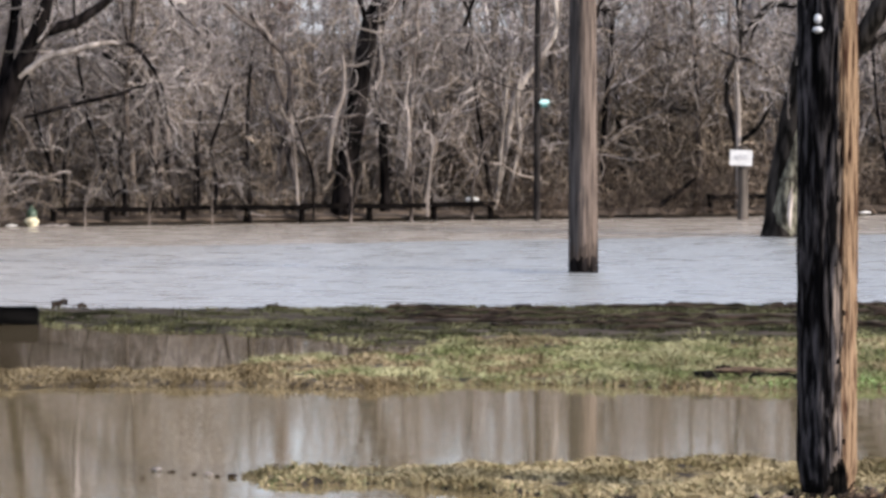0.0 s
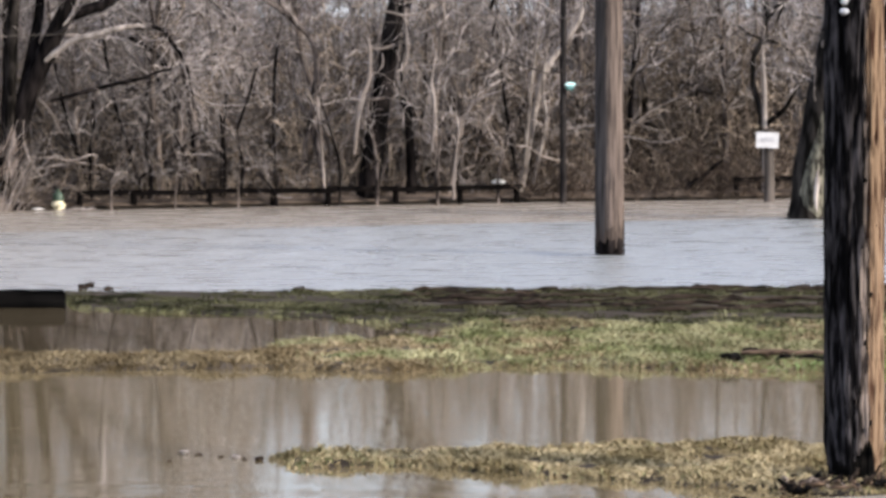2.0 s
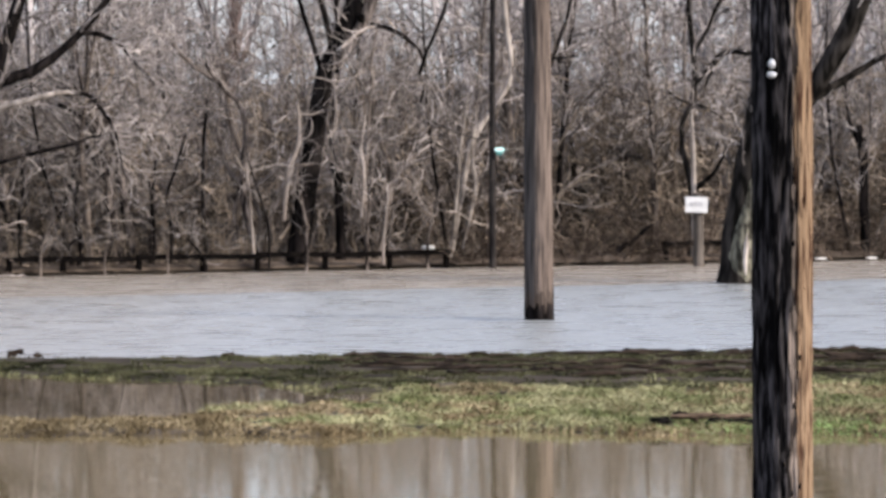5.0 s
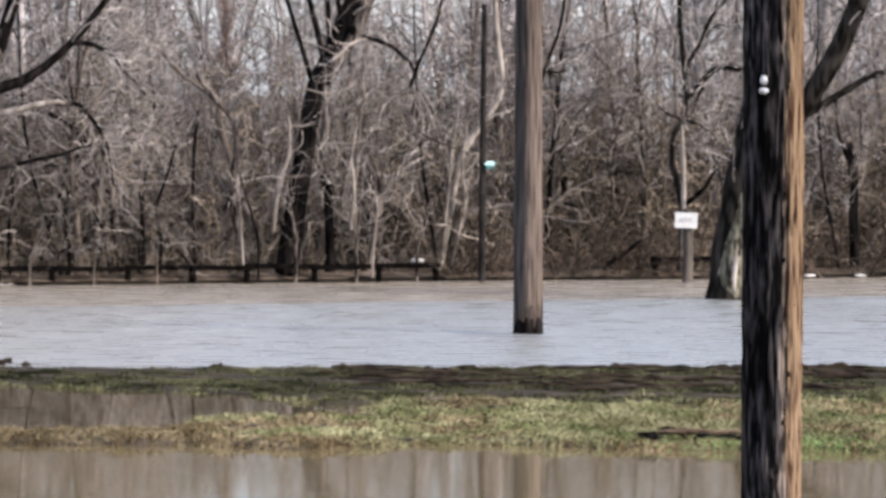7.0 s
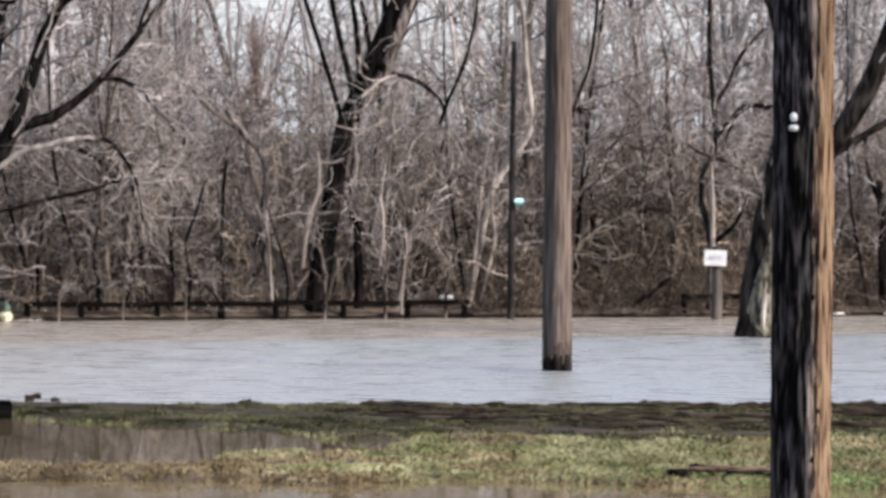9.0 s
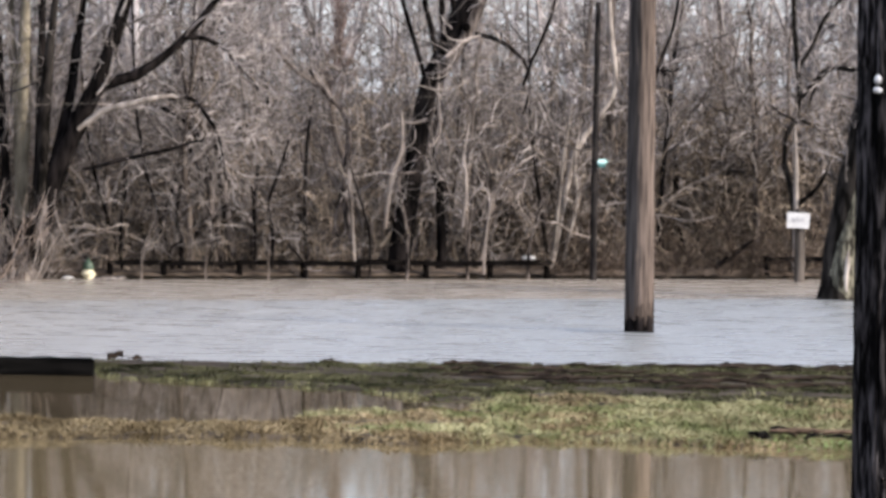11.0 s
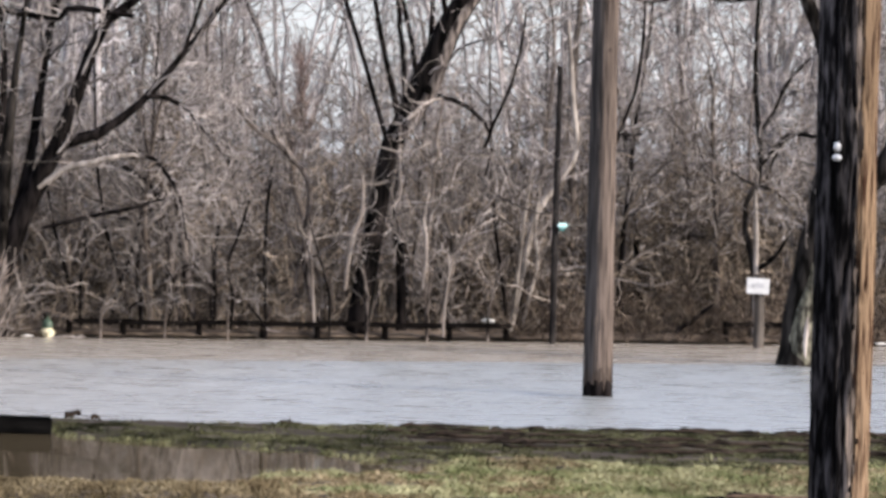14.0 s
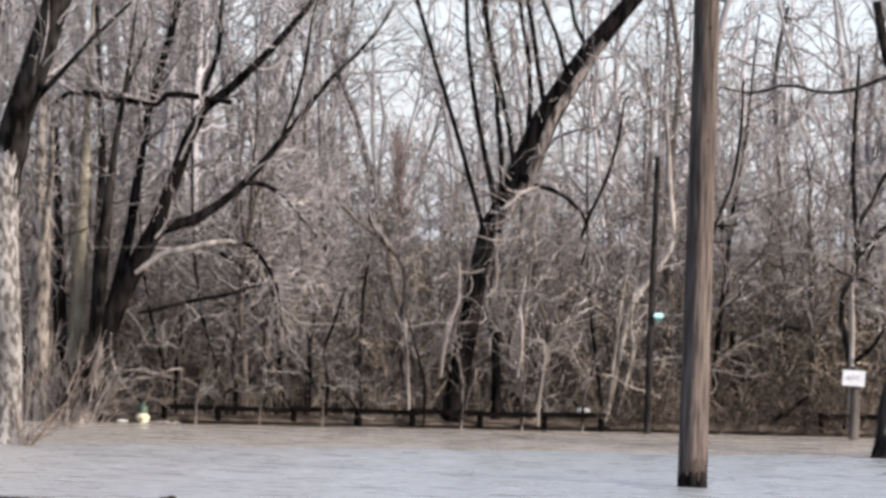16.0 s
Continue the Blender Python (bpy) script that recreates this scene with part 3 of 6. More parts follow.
def blades(name, count, weight, tall, label, material, y0, y1, x0=-7.0, x1=7.0, wide=1.0, bend=(0.4, 2.0)):
    """Short turf: single bent blades wherever weight(x, y) says that grass grows."""
    x, y = rng.uniform(x0, x1, count), rng.uniform(y0, y1, count)
    keep = rng.uniform(0, 1, count) < weight(x, y) * ramp(-1.15, -0.45, noise2(x, y * 0.5, 0.11, 14) + 0.4 * noise2(x, y, 0.3, 18))
    x, y = x[keep], y[keep]
    n = len(x)
    z = ground_z(x, y) - 0.01
    h = rng.uniform(*tall, n) * (0.8 + 0.5 * noise2(x, y, 0.35, 12) + 0.35 * noise2(x, y * 0.4, 0.09, 13))
    a = rng.uniform(0, 2 * np.pi, n)
    lean = rng.uniform(*bend, n) * h
    w = rng.uniform(0.005, 0.012, n) * wide
    b = np.stack([x, y, z], 1)
    side = np.stack([np.cos(a * 3.7), 0.4 * np.sin(a * 3.7), 0 * a], 1) * w[:, None]
    mid = b + np.stack([np.cos(a) * lean * 0.3, np.sin(a) * lean * 0.3, h * 0.6], 1)
    tip = b + np.stack([np.cos(a) * lean, np.sin(a) * lean, h], 1)
    v = np.stack([b - side, b + side, mid + side * 0.8, mid - side * 0.8, tip], 1).reshape(-1, 3)
    o = np.arange(n)[:, None] * 5
    f = np.concatenate([o + np.array([0, 1, 2]), o + np.array([0, 2, 3]), o + np.array([3, 2, 4])])
    return tagged(mesh_object(name, v, f, material, smooth=False), label, "grass", kind="stuff")


def above(x, y):
    return ramp(-0.09, -0.02, ground_z(x, y))


def near_turf(x, y):
    """The near turf, worn away round the post."""
    return above(x, y) * (1 - 0.72 * ramp(1.75, 2.2, x + 0.2 * noise2(x, y, 0.3, 20)) * ramp(39.5, 38.7, y))


def green(x, y):
    """Where the turf is still green: more of it away from the drowned side."""
    return ramp(-0.15, 0.35, noise2(x, y, 1.3, 15) * 0.6 + 0.5 * noise2(x, y, 0.4, 16) + 0.80 * ramp(-2.4, 0.4, x) - 0.50)


blades("grass", 235000, lambda x, y: above(x, y) * green(x, y) * (1 - ramp(56.6, 58.6, y + 1.2 * noise2(x, y, 0.8, 19))), (0.025, 0.08), "short green winter turf, part flooded", STRAW, 49, 60)
blades("grass", 235000, lambda x, y: above(x, y) * np.maximum(1 - green(x, y), 0.7 * ramp(51.4, 50.4, y + 0.5 * noise2(x, y, 0.5, 25))) * (1 - ramp(56.2, 58.2, y + 1.2 * noise2(x, y, 0.8, 19))), (0.025, 0.075), "short straw-coloured winter turf, part flooded", DRY, 49, 60)
blades("grass", 210000, lambda x, y: above(x, y) * ramp(-0.75, 0.0, noise2(x * 0.3, y, 0.6, 17) + 0.4 * noise2(x, y, 0.3, 22) - 0.12 * ramp(-1.0, 1.0, x)) * ramp(55.2, 56.8, y) * (1 - 0.7 * ramp(64.5, 64.9, y - 0.07 * x)), (0.02, 0.05), "flattened dull green turf and mud along the water", MUDDY, 55.5, 66.4)
blades("grass", 80000, lambda x, y: near_turf(x, y) * (0.10 + 0.20 * green(x, y) + 0.5 * ramp(0.2, -0.9, x + 0.3 * noise2(x, y, 0.3, 24))), (0.02, 0.06), "short tufted green turf beside a pool", STRAW, 35.5, 43.2, -3, 4.5, 1.0, (0.2, 1.3))
blades("grass", 280000, lambda x, y: near_turf(x, y) * (1 - 0.6 * ramp(0.2, -0.9, x)) * (0.45 + 0.55 * ramp(-0.4, 0.3, noise2(x, y * 0.5, 0.09, 23))), (0.024, 0.066), "short tufted straw-coloured turf beside a pool", TUFT, 35.5, 43.2, -3, 4.5, 1.35, (0.3, 1.4))


blades("grass", 160000, lambda x, y: ramp(-0.10, -0.04, ground_z(x, y)) * (1 - ramp(0.02, 0.05, ground_z(x, y))) * (1 - (x > 1.9) * (y < 39.4)), (0.03, 0.07), "straggling dead grass at the pools' edges", DRY, 36.5, 56.5, -6.5, 5.5)


blades("grass", 40000, lambda x, y: above(x, y) * np.exp(-((x - 3.55) / 0.7) ** 2 - ((y - 50.5) / 0.6) ** 2), (0.03, 0.07), "patch of fresh green grass by the pool", LEAF, 49, 52.5, 1.8, 5.5)


blades("grass", 60000, lambda x, y: ramp(-0.12, -0.06, ground_z(x, y)) * (1 - ramp(-0.01, 0.03, ground_z(x, y))), (0.02, 0.06), "pale green grass at the pool's far edge", STRAW, 56.5, 62.5, -6.5, 1.5)


# ---- trees ----
def limbs_at(limbs, y, seed, count=14, sway=0.25, rough=0.03):
    """Limbs given as (x, z, radius) nodes, spread out in depth about y."""
    g = np.random.default_rng(seed)
    P, R = [], []
    for k, l in enumerate(limbs):
        q = smooth_path(l, count)
        depth = y + (0 if k == 0 else 1) * np.linspace(0, 1, count) * g.uniform(-sway, sway) * 6
        p = np.stack([q[:, 0], depth, q[:, 1]], 1)
        p[1:-1] += np.cumsum(g.normal(0, rough, (count - 2, 3)), 0) * np.array([0.35, 1, 0.35])
        P.append(p)
        R.append(np.maximum(q[:, 2], 0.006))
    return np.array(P), np.array(R), g


def bare_tree(name, label, limbs, y, seed, bark, twigs=400, fine=700, reach=(0.5, 1.8), sides=9, rough=0.03, start=(0.3, 0.98), group=""):
    P, R, g = limbs_at(limbs, y, seed, rough=rough)
    base = np.array([P[0, 0, 0], P[0, 0, 1], 0.0])
    ob = thing(name, label, "tree", base, group)
    Tubes().add(P[:1] - base, R[:1], sides + 3).object("trunk", bark, ob)
    for k in range(1, len(P)):
        Tubes().add(P[k] - base, R[k], sides).object("limb", bark, ob)
    if twigs:
        tall = P[:, :, 2].max(1)
        big = np.flatnonzero(tall > 0.35 * tall.max())
        p1, r1 = grow(P[big] - base, R[big], twigs, reach, (0.4, 1.2), 0.06, 0.28, 8, (0.2, 0.4), start, 0.010, g, 0.022)
        p2, r2 = grow(p1, r1, fine, (0.3, 1.0), (0.4, 1.2), 0.04, 0.34, 6, (0.5, 0.8), (0.2, 1.0), 0.007, g)
        Tubes().add(p1, r1, 4).add(p2, r2, 3).object("crown", TWIG, ob)
    return ob

LEANING_LOWER = (
    ((-1.74, -0.14, 0.200), (-1.66, 0.69, 0.190), (-1.52, 1.67, 0.180), (-1.38, 2.65, 0.165), (-1.20, 3.43, 0.165), (-0.70, 4.33, 0.235), (-0.37, 5.26, 0.224), (0.09, 6.01, 0.195), (0.56, 6.71, 0.156), (1.21, 7.46, 0.136), (1.95, 8.70, 0.107)),
    ((-1.25, 3.24, 0.048), (-1.71, 4.78, 0.038), (-2.20, 6.22, 0.039), (-2.59, 7.48, 0.034), (-2.87, 8.74, 0.019)),
    ((-1.09, 3.73, 0.058), (-1.44, 5.18, 0.044), (-1.65, 6.34, 0.039), (-1.73, 7.51, 0.034), (-1.85, 8.87, 0.019)),
)
LEANING_UPPER = (
    ((-0.98, 3.98, 0.054), (-1.10, 5.38, 0.044), (-1.33, 6.74, 0.039), (-1.53, 7.90, 0.024)),
    ((-0.77, 4.32, 0.054), (-0.96, 5.39, 0.044), (-1.27, 6.55, 0.039), (-1.41, 7.91, 0.024)),
    ((-0.59, 4.72, 0.054), (-0.59, 5.99, 0.039), (-0.86, 7.34, 0.034), (-1.01, 8.50, 0.019)),
    ((-0.32, 5.36, 0.049), (-0.51, 6.57, 0.039), (-0.69, 7.54, 0.029), (-0.77, 8.51, 0.019)),
)
LEANING_MORE = (
    ((0.05, 6.01, 0.044), (-0.17, 6.78, 0.034), (-0.44, 7.55, 0.029), (-0.62, 8.52, 0.015)),
    ((0.37, 6.41, 0.039), (0.08, 7.08, 0.029), (-0.06, 7.76, 0.024), (-0.19, 8.73, 0.015)),
    ((-0.47, 4.14, 0.044), (0.07, 3.96, 0.039), (0.42, 3.54, 0.029), (0.38, 2.80, 0.019)),
    ((0.36, 3.29, 0.029), (0.74, 4.18, 0.029), (0.96, 4.97, 0.024), (1.08, 5.65, 0.015)),
)
leaning = bare_tree("leaning_tree", "dark leaning trunk with many upright leafless shoots", LEANING_LOWER + LEANING_UPPER + LEANING_MORE, 94.75, 1, DARK_BARK, 220, 600, (0.5, 1.6))

CLIMBING_LOWER = (
    ((-1.93, 0.85, 0.04), (-1.90, 1.18, 0.05), (-1.84, 1.71, 0.05), (-1.69, 2.17, 0.045), (-1.69, 2.81, 0.03)),
    ((-1.2, 2.22, 0.02), (-1.04, 2.45, 0.026), (-1.06, 3.08, 0.03), (-1.06, 3.45, 0.026), (-1.09, 3.68, 0.02)),
    ((-0.54, 2.81, 0.022), (-0.41, 3.09, 0.024), (-0.45, 3.45, 0.022), (-0.39, 3.87, 0.022), (-0.39, 4.07, 0.024), (-0.66, 4.0, 0.028), (-0.94, 3.72, 0.022)),
    ((-2.11, 2.44, 0.018), (-1.84, 2.6, 0.024), (-1.38, 2.63, 0.024), (-1.16, 2.74, 0.016)),
    ((-0.62, 0.9, 0.03), (-0.6, 1.19, 0.04), (-0.58, 1.72, 0.036), (-0.63, 2.17, 0.03), (-0.56, 2.63, 0.02)),
)
CLIMBING_UPPER = (
    ((-2.40, 0.05, 0.03), (-2.47, 1.18, 0.03), (-2.52, 1.7, 0.026), (-2.41, 2.25, 0.02)),
    ((-2.75, 1.98, 0.016), (-2.54, 1.7, 0.022), (-2.02, 2.16, 0.022), (-2.15, 1.57, 0.016)),
    ((-1.43, 3.26, 0.014), (-0.93, 3.18, 0.02), (-0.48, 3.36, 0.02), (-0.02, 3.23, 0.018), (0.53, 3.14, 0.012)),
    ((-0.26, 0.1, 0.026), (-0.19, 1.2, 0.022), (-0.05, 1.59, 0.02), (0.17, 1.91, 0.014)),
)
bare_tree("climbing_vine", "pale bare climbing vine wound about the leaning trunk", tuple(tuple((x, z, 0.9 * r) for x, z, r in limb) for limb in CLIMBING_LOWER + CLIMBING_UPPER), 94.3, 44, VINE, 70, 90, (0.4, 1.3), 7, 0.02, (0.1, 0.95))

PEELED = (((-1.02, 3.45, 0.09), (-0.55, 4.30, 0.135), (-0.24, 5.22, 0.115), (0.21, 5.95, 0.09), (0.64, 6.60, 0.055)),)
lp, lr, _ = limbs_at(PEELED, 94.67, 30, rough=0.006)
Tubes().add(lp - np.array(leaning.location), lr, 10).object("peeled_wood", PEEL, leaning, "grey peeled strip of wood")
bm = bmesh.new()
bmesh.ops.create_uvsphere(bm, u_segments=12, v_segments=8, radius=1.0, matrix=Matrix.Translation(Vector((-0.61, 94.51, 4.24)) - leaning.location) @ Matrix.Diagonal((0.07, 0.05, 0.08, 1)))
part("knot_hole", bm, RAIL, leaning, "black knot hole")

FORKED = (
    ((-7.67, 0.00, 0.296), (-7.56, 0.80, 0.212), (-7.35, 1.64, 0.178), (-6.97, 2.57, 0.165), (-6.58, 3.37, 0.138), (-6.26, 4.36, 0.108), (-5.97, 5.15, 0.092), (-5.41, 5.68, 0.076), (-4.65, 6.44, 0.058), (-4.03, 7.30, 0.051), (-3.41, 8.24, 0.032)),
    ((-6.68, 3.14, 0.110), (-5.93, 3.40, 0.090), (-5.21, 3.97, 0.062), (-4.59, 4.78, 0.055), (-3.97, 5.63, 0.042), (-3.26, 6.40, 0.028), (-2.82, 7.06, 0.018)),
    ((-5.21, 3.97, 0.046), (-4.74, 3.93, 0.042), (-4.36, 3.63, 0.028), (-3.98, 3.14, 0.018)),
    ((-5.44, 5.29, 0.042), (-6.46, 5.38, 0.055), (-6.73, 5.21, 0.051), (-7.94, 5.36, 0.055), (-8.35, 5.19, 0.037), (-8.67, 4.88, 0.023)),
)
FORKED_STEMS_LOWER = (
    ((-5.45, 3.00, 0.045), (-4.99, 2.92, 0.038), (-4.62, 2.33, 0.030), (-4.48, 1.64, 0.018)),
    ((-7.92, -0.05, 0.111), (-8.08, 1.33, 0.083), (-8.19, 2.44, 0.074), (-8.27, 3.64, 0.056), (-8.36, 4.84, 0.037)),
    ((-8.06, -0.02, 0.139), (-7.99, 0.36, 0.120), (-7.89, 0.59, 0.093), (-7.72, 0.97, 0.102)),
    ((-7.43, -0.05, 0.120), (-7.50, 0.42, 0.102), (-7.58, 0.98, 0.111)),
    ((-7.56, 0.98, 0.092), (-7.55, 2.46, 0.079), (-7.55, 4.13, 0.065), (-7.61, 5.24, 0.046), (-7.76, 6.90, 0.037), (-7.85, 8.00, 0.023)),
)
FORKED_STEMS_UPPER = (
    ((-7.39, 1.45, 0.102), (-7.10, 2.94, 0.088), (-6.94, 4.43, 0.074), (-6.85, 5.35, 0.069), (-6.57, 6.47, 0.065), (-6.45, 7.68, 0.042)),
    ((-7.34, 5.20, 0.037), (-7.07, 5.72, 0.032), (-6.87, 6.37, 0.023), (-6.83, 6.83, 0.014)),
    ((-6.85, 1.80, 0.030), (-6.07, 2.06, 0.038), (-5.29, 2.27, 0.030), (-4.85, 2.40, 0.014)),
    ((-5.97, 5.15, 0.046), (-5.66, 6.23, 0.042), (-5.64, 6.97, 0.032), (-5.43, 7.81, 0.018)),
    ((-4.59, 4.78, 0.032), (-4.25, 5.81, 0.028), (-4.10, 6.83, 0.018), (-3.77, 7.77, 0.014)),
)
forked = bare_tree("forked_tree", "large dark forked tree, leafless, with broad rooted foot", FORKED + FORKED_STEMS_LOWER + FORKED_STEMS_UPPER, 92, 2, DARK_BARK, 360, 1300, (0.5, 1.8))
PALE_LIMB = (((-6.92, 2.45, 0.040), (-6.47, 2.76, 0.058), (-5.9, 2.90, 0.050), (-5.45, 3.00, 0.040), (-5.2, 3.0, 0.030)),)
GREY_STEM = (((-7.52, 0.9, 0.08), (-7.50, 1.5, 0.085), (-7.47, 2.05, 0.10), (-7.44, 2.90, 0.11), (-7.38, 3.6, 0.085), (-7.28, 4.6, 0.055), (-7.12, 5.8, 0.036), (-7.02, 7.0, 0.014)),)
lp, lr, _ = limbs_at(GREY_STEM, 91.85, 33, rough=0.008)
Tubes().add(lp - np.array(forked.location), lr, 9).object("limb", LIMB_BARK, forked, "dark grey side stem")
bm = bmesh.new()
bmesh.ops.create_uvsphere(bm, u_segments=12, v_segments=8, radius=1.0, matrix=Matrix.Translation(Vector((-7.47, 91.76, 2.03)) - forked.location) @ Matrix.Diagonal((0.05, 0.04, 0.15, 1)))
part("knot_hole", bm, RAIL, forked, "black knot hole")
FOOT = (
    ((-7.60, -0.10, 0.27), (-7.60, 0.10, 0.20), (-7.55, 0.45, 0.17), (-7.50, 0.95, 0.14), (-7.46, 1.35, 0.07)),
    ((-7.60, 0.22, 0.10), (-7.75, 0.10, 0.09), (-7.86, -0.08, 0.08)),
)
lp, lr, _ = limbs_at(FOOT, 91.75, 34, rough=0.01)
for k in range(2):
    Tubes().add(lp[k] - np.array(forked.location), lr[k], 11).object("root", PEEL, forked, "pale grey rooted foot")
lp, lr, _ = limbs_at(PALE_LIMB, 91.9, 3)
Tubes().add(lp - np.array(forked.location), lr, 9).object("limb", PALE_BARK, forked, "pale barkless limb")

BESIDE = (
    ((-8.43, -0.05, 0.20), (-8.43, 0.5, 0.178), (-8.43, 1.3, 0.168), (-8.44, 2.2, 0.168), (-8.44, 3.0, 0.160), (-8.47, 3.8, 0.112), (-8.5, 4.6, 0.075), (-8.46, 5.9, 0.045), (-8.40, 7.2, 0.018)),
    ((-8.42, 2.6, 0.07), (-8.36, 3.3, 0.06), (-8.27, 4.1, 0.05), (-8.24, 5.0, 0.03)),
)
bare_tree("blotched_tree", "grey-brown blotched trunk close beside the forked tree", BESIDE, 91.55, 45, BLOTCHED, 24, 80, (0.4, 1.2), 11, 0.012, (0.5, 0.98))
OLIVE = (
    ((-7.82, -0.05, 0.13), (-7.86, 0.8, 0.115), (-7.87, 1.53, 0.112), (-7.87, 2.3, 0.135), (-7.86, 3.1, 0.150), (-7.85, 3.9, 0.10), (-7.85, 4.7, 0.070), (-7.83, 6.0, 0.042), (-7.78, 7.3, 0.016)),
    ((-7.95, 2.9, 0.08), (-8.05, 3.6, 0.07), (-8.10, 4.5, 0.05), (-8.13, 5.4, 0.03)),
)
bare_tree("smooth_tree", "smooth olive-grey trunk forking upwards, leafless", OLIVE, 92.35, 49, OLIVE_BARK, 20, 60, (0.4, 1.2), 11, 0.010, (0.5, 0.98))


def stump(at, w, h):
    """A low broad stump, hollow at one side, its top ragged."""
    k, rows = 40, 12
    A, T = np.meshgrid(np.arange(k) * 2 * np.pi / k, np.linspace(0, 1, rows))
    r = (1 - 0.16 * T ** 0.6) * (1 + 0.10 * noise2(np.cos(A) * 2, np.sin(A) * 2 + T, 0.6, 96) + 0.05 * noise2(A * 4, T, 0.5, 97))
    top = h * (0.72 + 0.28 * np.cos(A - 0.3) + 0.12 * noise2(A * 3, A * 0, 1.0, 98))
    v = np.stack([w * r * np.cos(A), 0.75 * w * r * np.sin(A), -0.1 + T * (top + 0.1)], -1).reshape(-1, 3)
    i = np.arange(rows * k).reshape(rows, k)
    j = np.roll(i, -1, 1)
    ob = thing("tree_stump", "low broad grey stump with a dark hollow at the water's edge", "stump", at)
    mesh_object("bark", v, np.stack([i[:-1], j[:-1], j[1:], i[1:]], -1).reshape(-1, 4), BLOTCHED, ob)
    bm = bmesh.new()
    bmesh.ops.create_uvsphere(bm, u_segments=16, v_segments=8, radius=1.0, matrix=Matrix.Translation((-0.14 * w / 0.31, -0.60 * w, h * 0.62)) @ Matrix.Diagonal((0.11, 0.06, 0.07, 1)))
    part("hollow", bm, RAIL, ob, "black hollow")


stump((-7.74, 91.5, 0.0), 0.31, 0.40)

MOTTLED_FOOT = (
    ((-7.95, -0.05, 0.300), (-7.94, 0.70, 0.237), (-7.97, 1.68, 0.221), (-8.04, 2.74, 0.221), (-8.06, 3.05, 0.220)),
    ((-7.95, -0.05, 0.05), (-7.80, 0.02, 0.06), (-7.66, -0.05, 0.04)),
)
MOTTLED_MIDDLE = (((-8.06, 3.02, 0.219), (-8.08, 3.45, 0.222), (-8.06, 3.85, 0.229), (-7.98, 4.35, 0.224)),)
MOTTLED_LIMBS = (
    ((-7.985, 4.32, 0.222), (-7.94, 4.64, 0.221), (-7.82, 5.10, 0.217), (-7.69, 5.55, 0.213), (-7.38, 6.62, 0.197), (-7.04, 7.70, 0.164)),
    ((-7.85, 4.80, 0.057), (-7.29, 5.39, 0.041), (-6.74, 5.98, 0.033), (-6.26, 6.41, 0.020)),
    ((-8.20, 3.14, 0.082), (-8.65, 4.36, 0.074), (-8.94, 5.58, 0.057)),
    ((-7.56, 5.96, 0.057), (-7.51, 6.94, 0.041), (-7.70, 7.76, 0.025)),
)
mottled = bare_tree("mottled_tree", "thick mottled pale grey trunk, dark above, standing in floodwater", MOTTLED_FOOT, 81.5, 4, MOTTLED, 0, rough=0.012)
mm_, mn_, _ = limbs_at(MOTTLED_MIDDLE, 81.5, 4, rough=0.004)
Tubes().add(mm_ - np.array(mottled.location), mn_, 12).object("trunk", MOTTLED, mottled)
tongues = Tubes()
for k in range(26):
    # dark bark reaching down the pale trunk in ragged tongues
    a = -math.pi * (0.02 + 0.96 * ((k * 0.618) % 1))
    zz = np.linspace(4.50, 4.15 - 0.95 * ((k * 0.371) % 1) ** 1.5, 8)
    cx = np.interp(zz, [3.02, 3.45, 3.85, 4.35, 4.64], [-8.06, -8.08, -8.06, -7.98, -7.94])
    wave = 0.05 * np.sin(zz * 9 + k)
    tongues.add(np.stack([cx + 0.205 * np.cos(a + wave), 81.5 + 0.205 * np.sin(a + wave), zz], 1) - np.array(mottled.location), np.linspace(0.05, 0.008, 8), 6)
tongues.object("dark_bark", LIMB_BARK, mottled, "ragged lower edge of the dark bark")
mp_, mr_, mg_ = limbs_at(MOTTLED_LIMBS, 81.5, 14, rough=0.012)
mp_ = mp_ - np.array(mottled.location)
for k in range(len(mp_)):
    Tubes().add(mp_[k], mr_[k], 12 if k == 0 else 9).object("limb", LIMB_BARK, mottled, "dark rough upper bark" if k == 0 else "")
t1, q1 = grow(mp_, mr_, 60, (0.5, 1.5), (0.4, 1.2), 0.08, 0.18, 7, (0.2, 0.4), (0.3, 0.98), 0.008, mg_, 0.02)
t2, q2 = grow(t1, q1, 200, (0.3, 1.0), (0.4, 1.1), 0.06, 0.2, 5, (0.5, 0.8), (0.2, 1.0), 0.005, mg_)
Tubes().add(t1, q1, 4).add(t2, q2, 3).object("crown", TWIG, mottled)


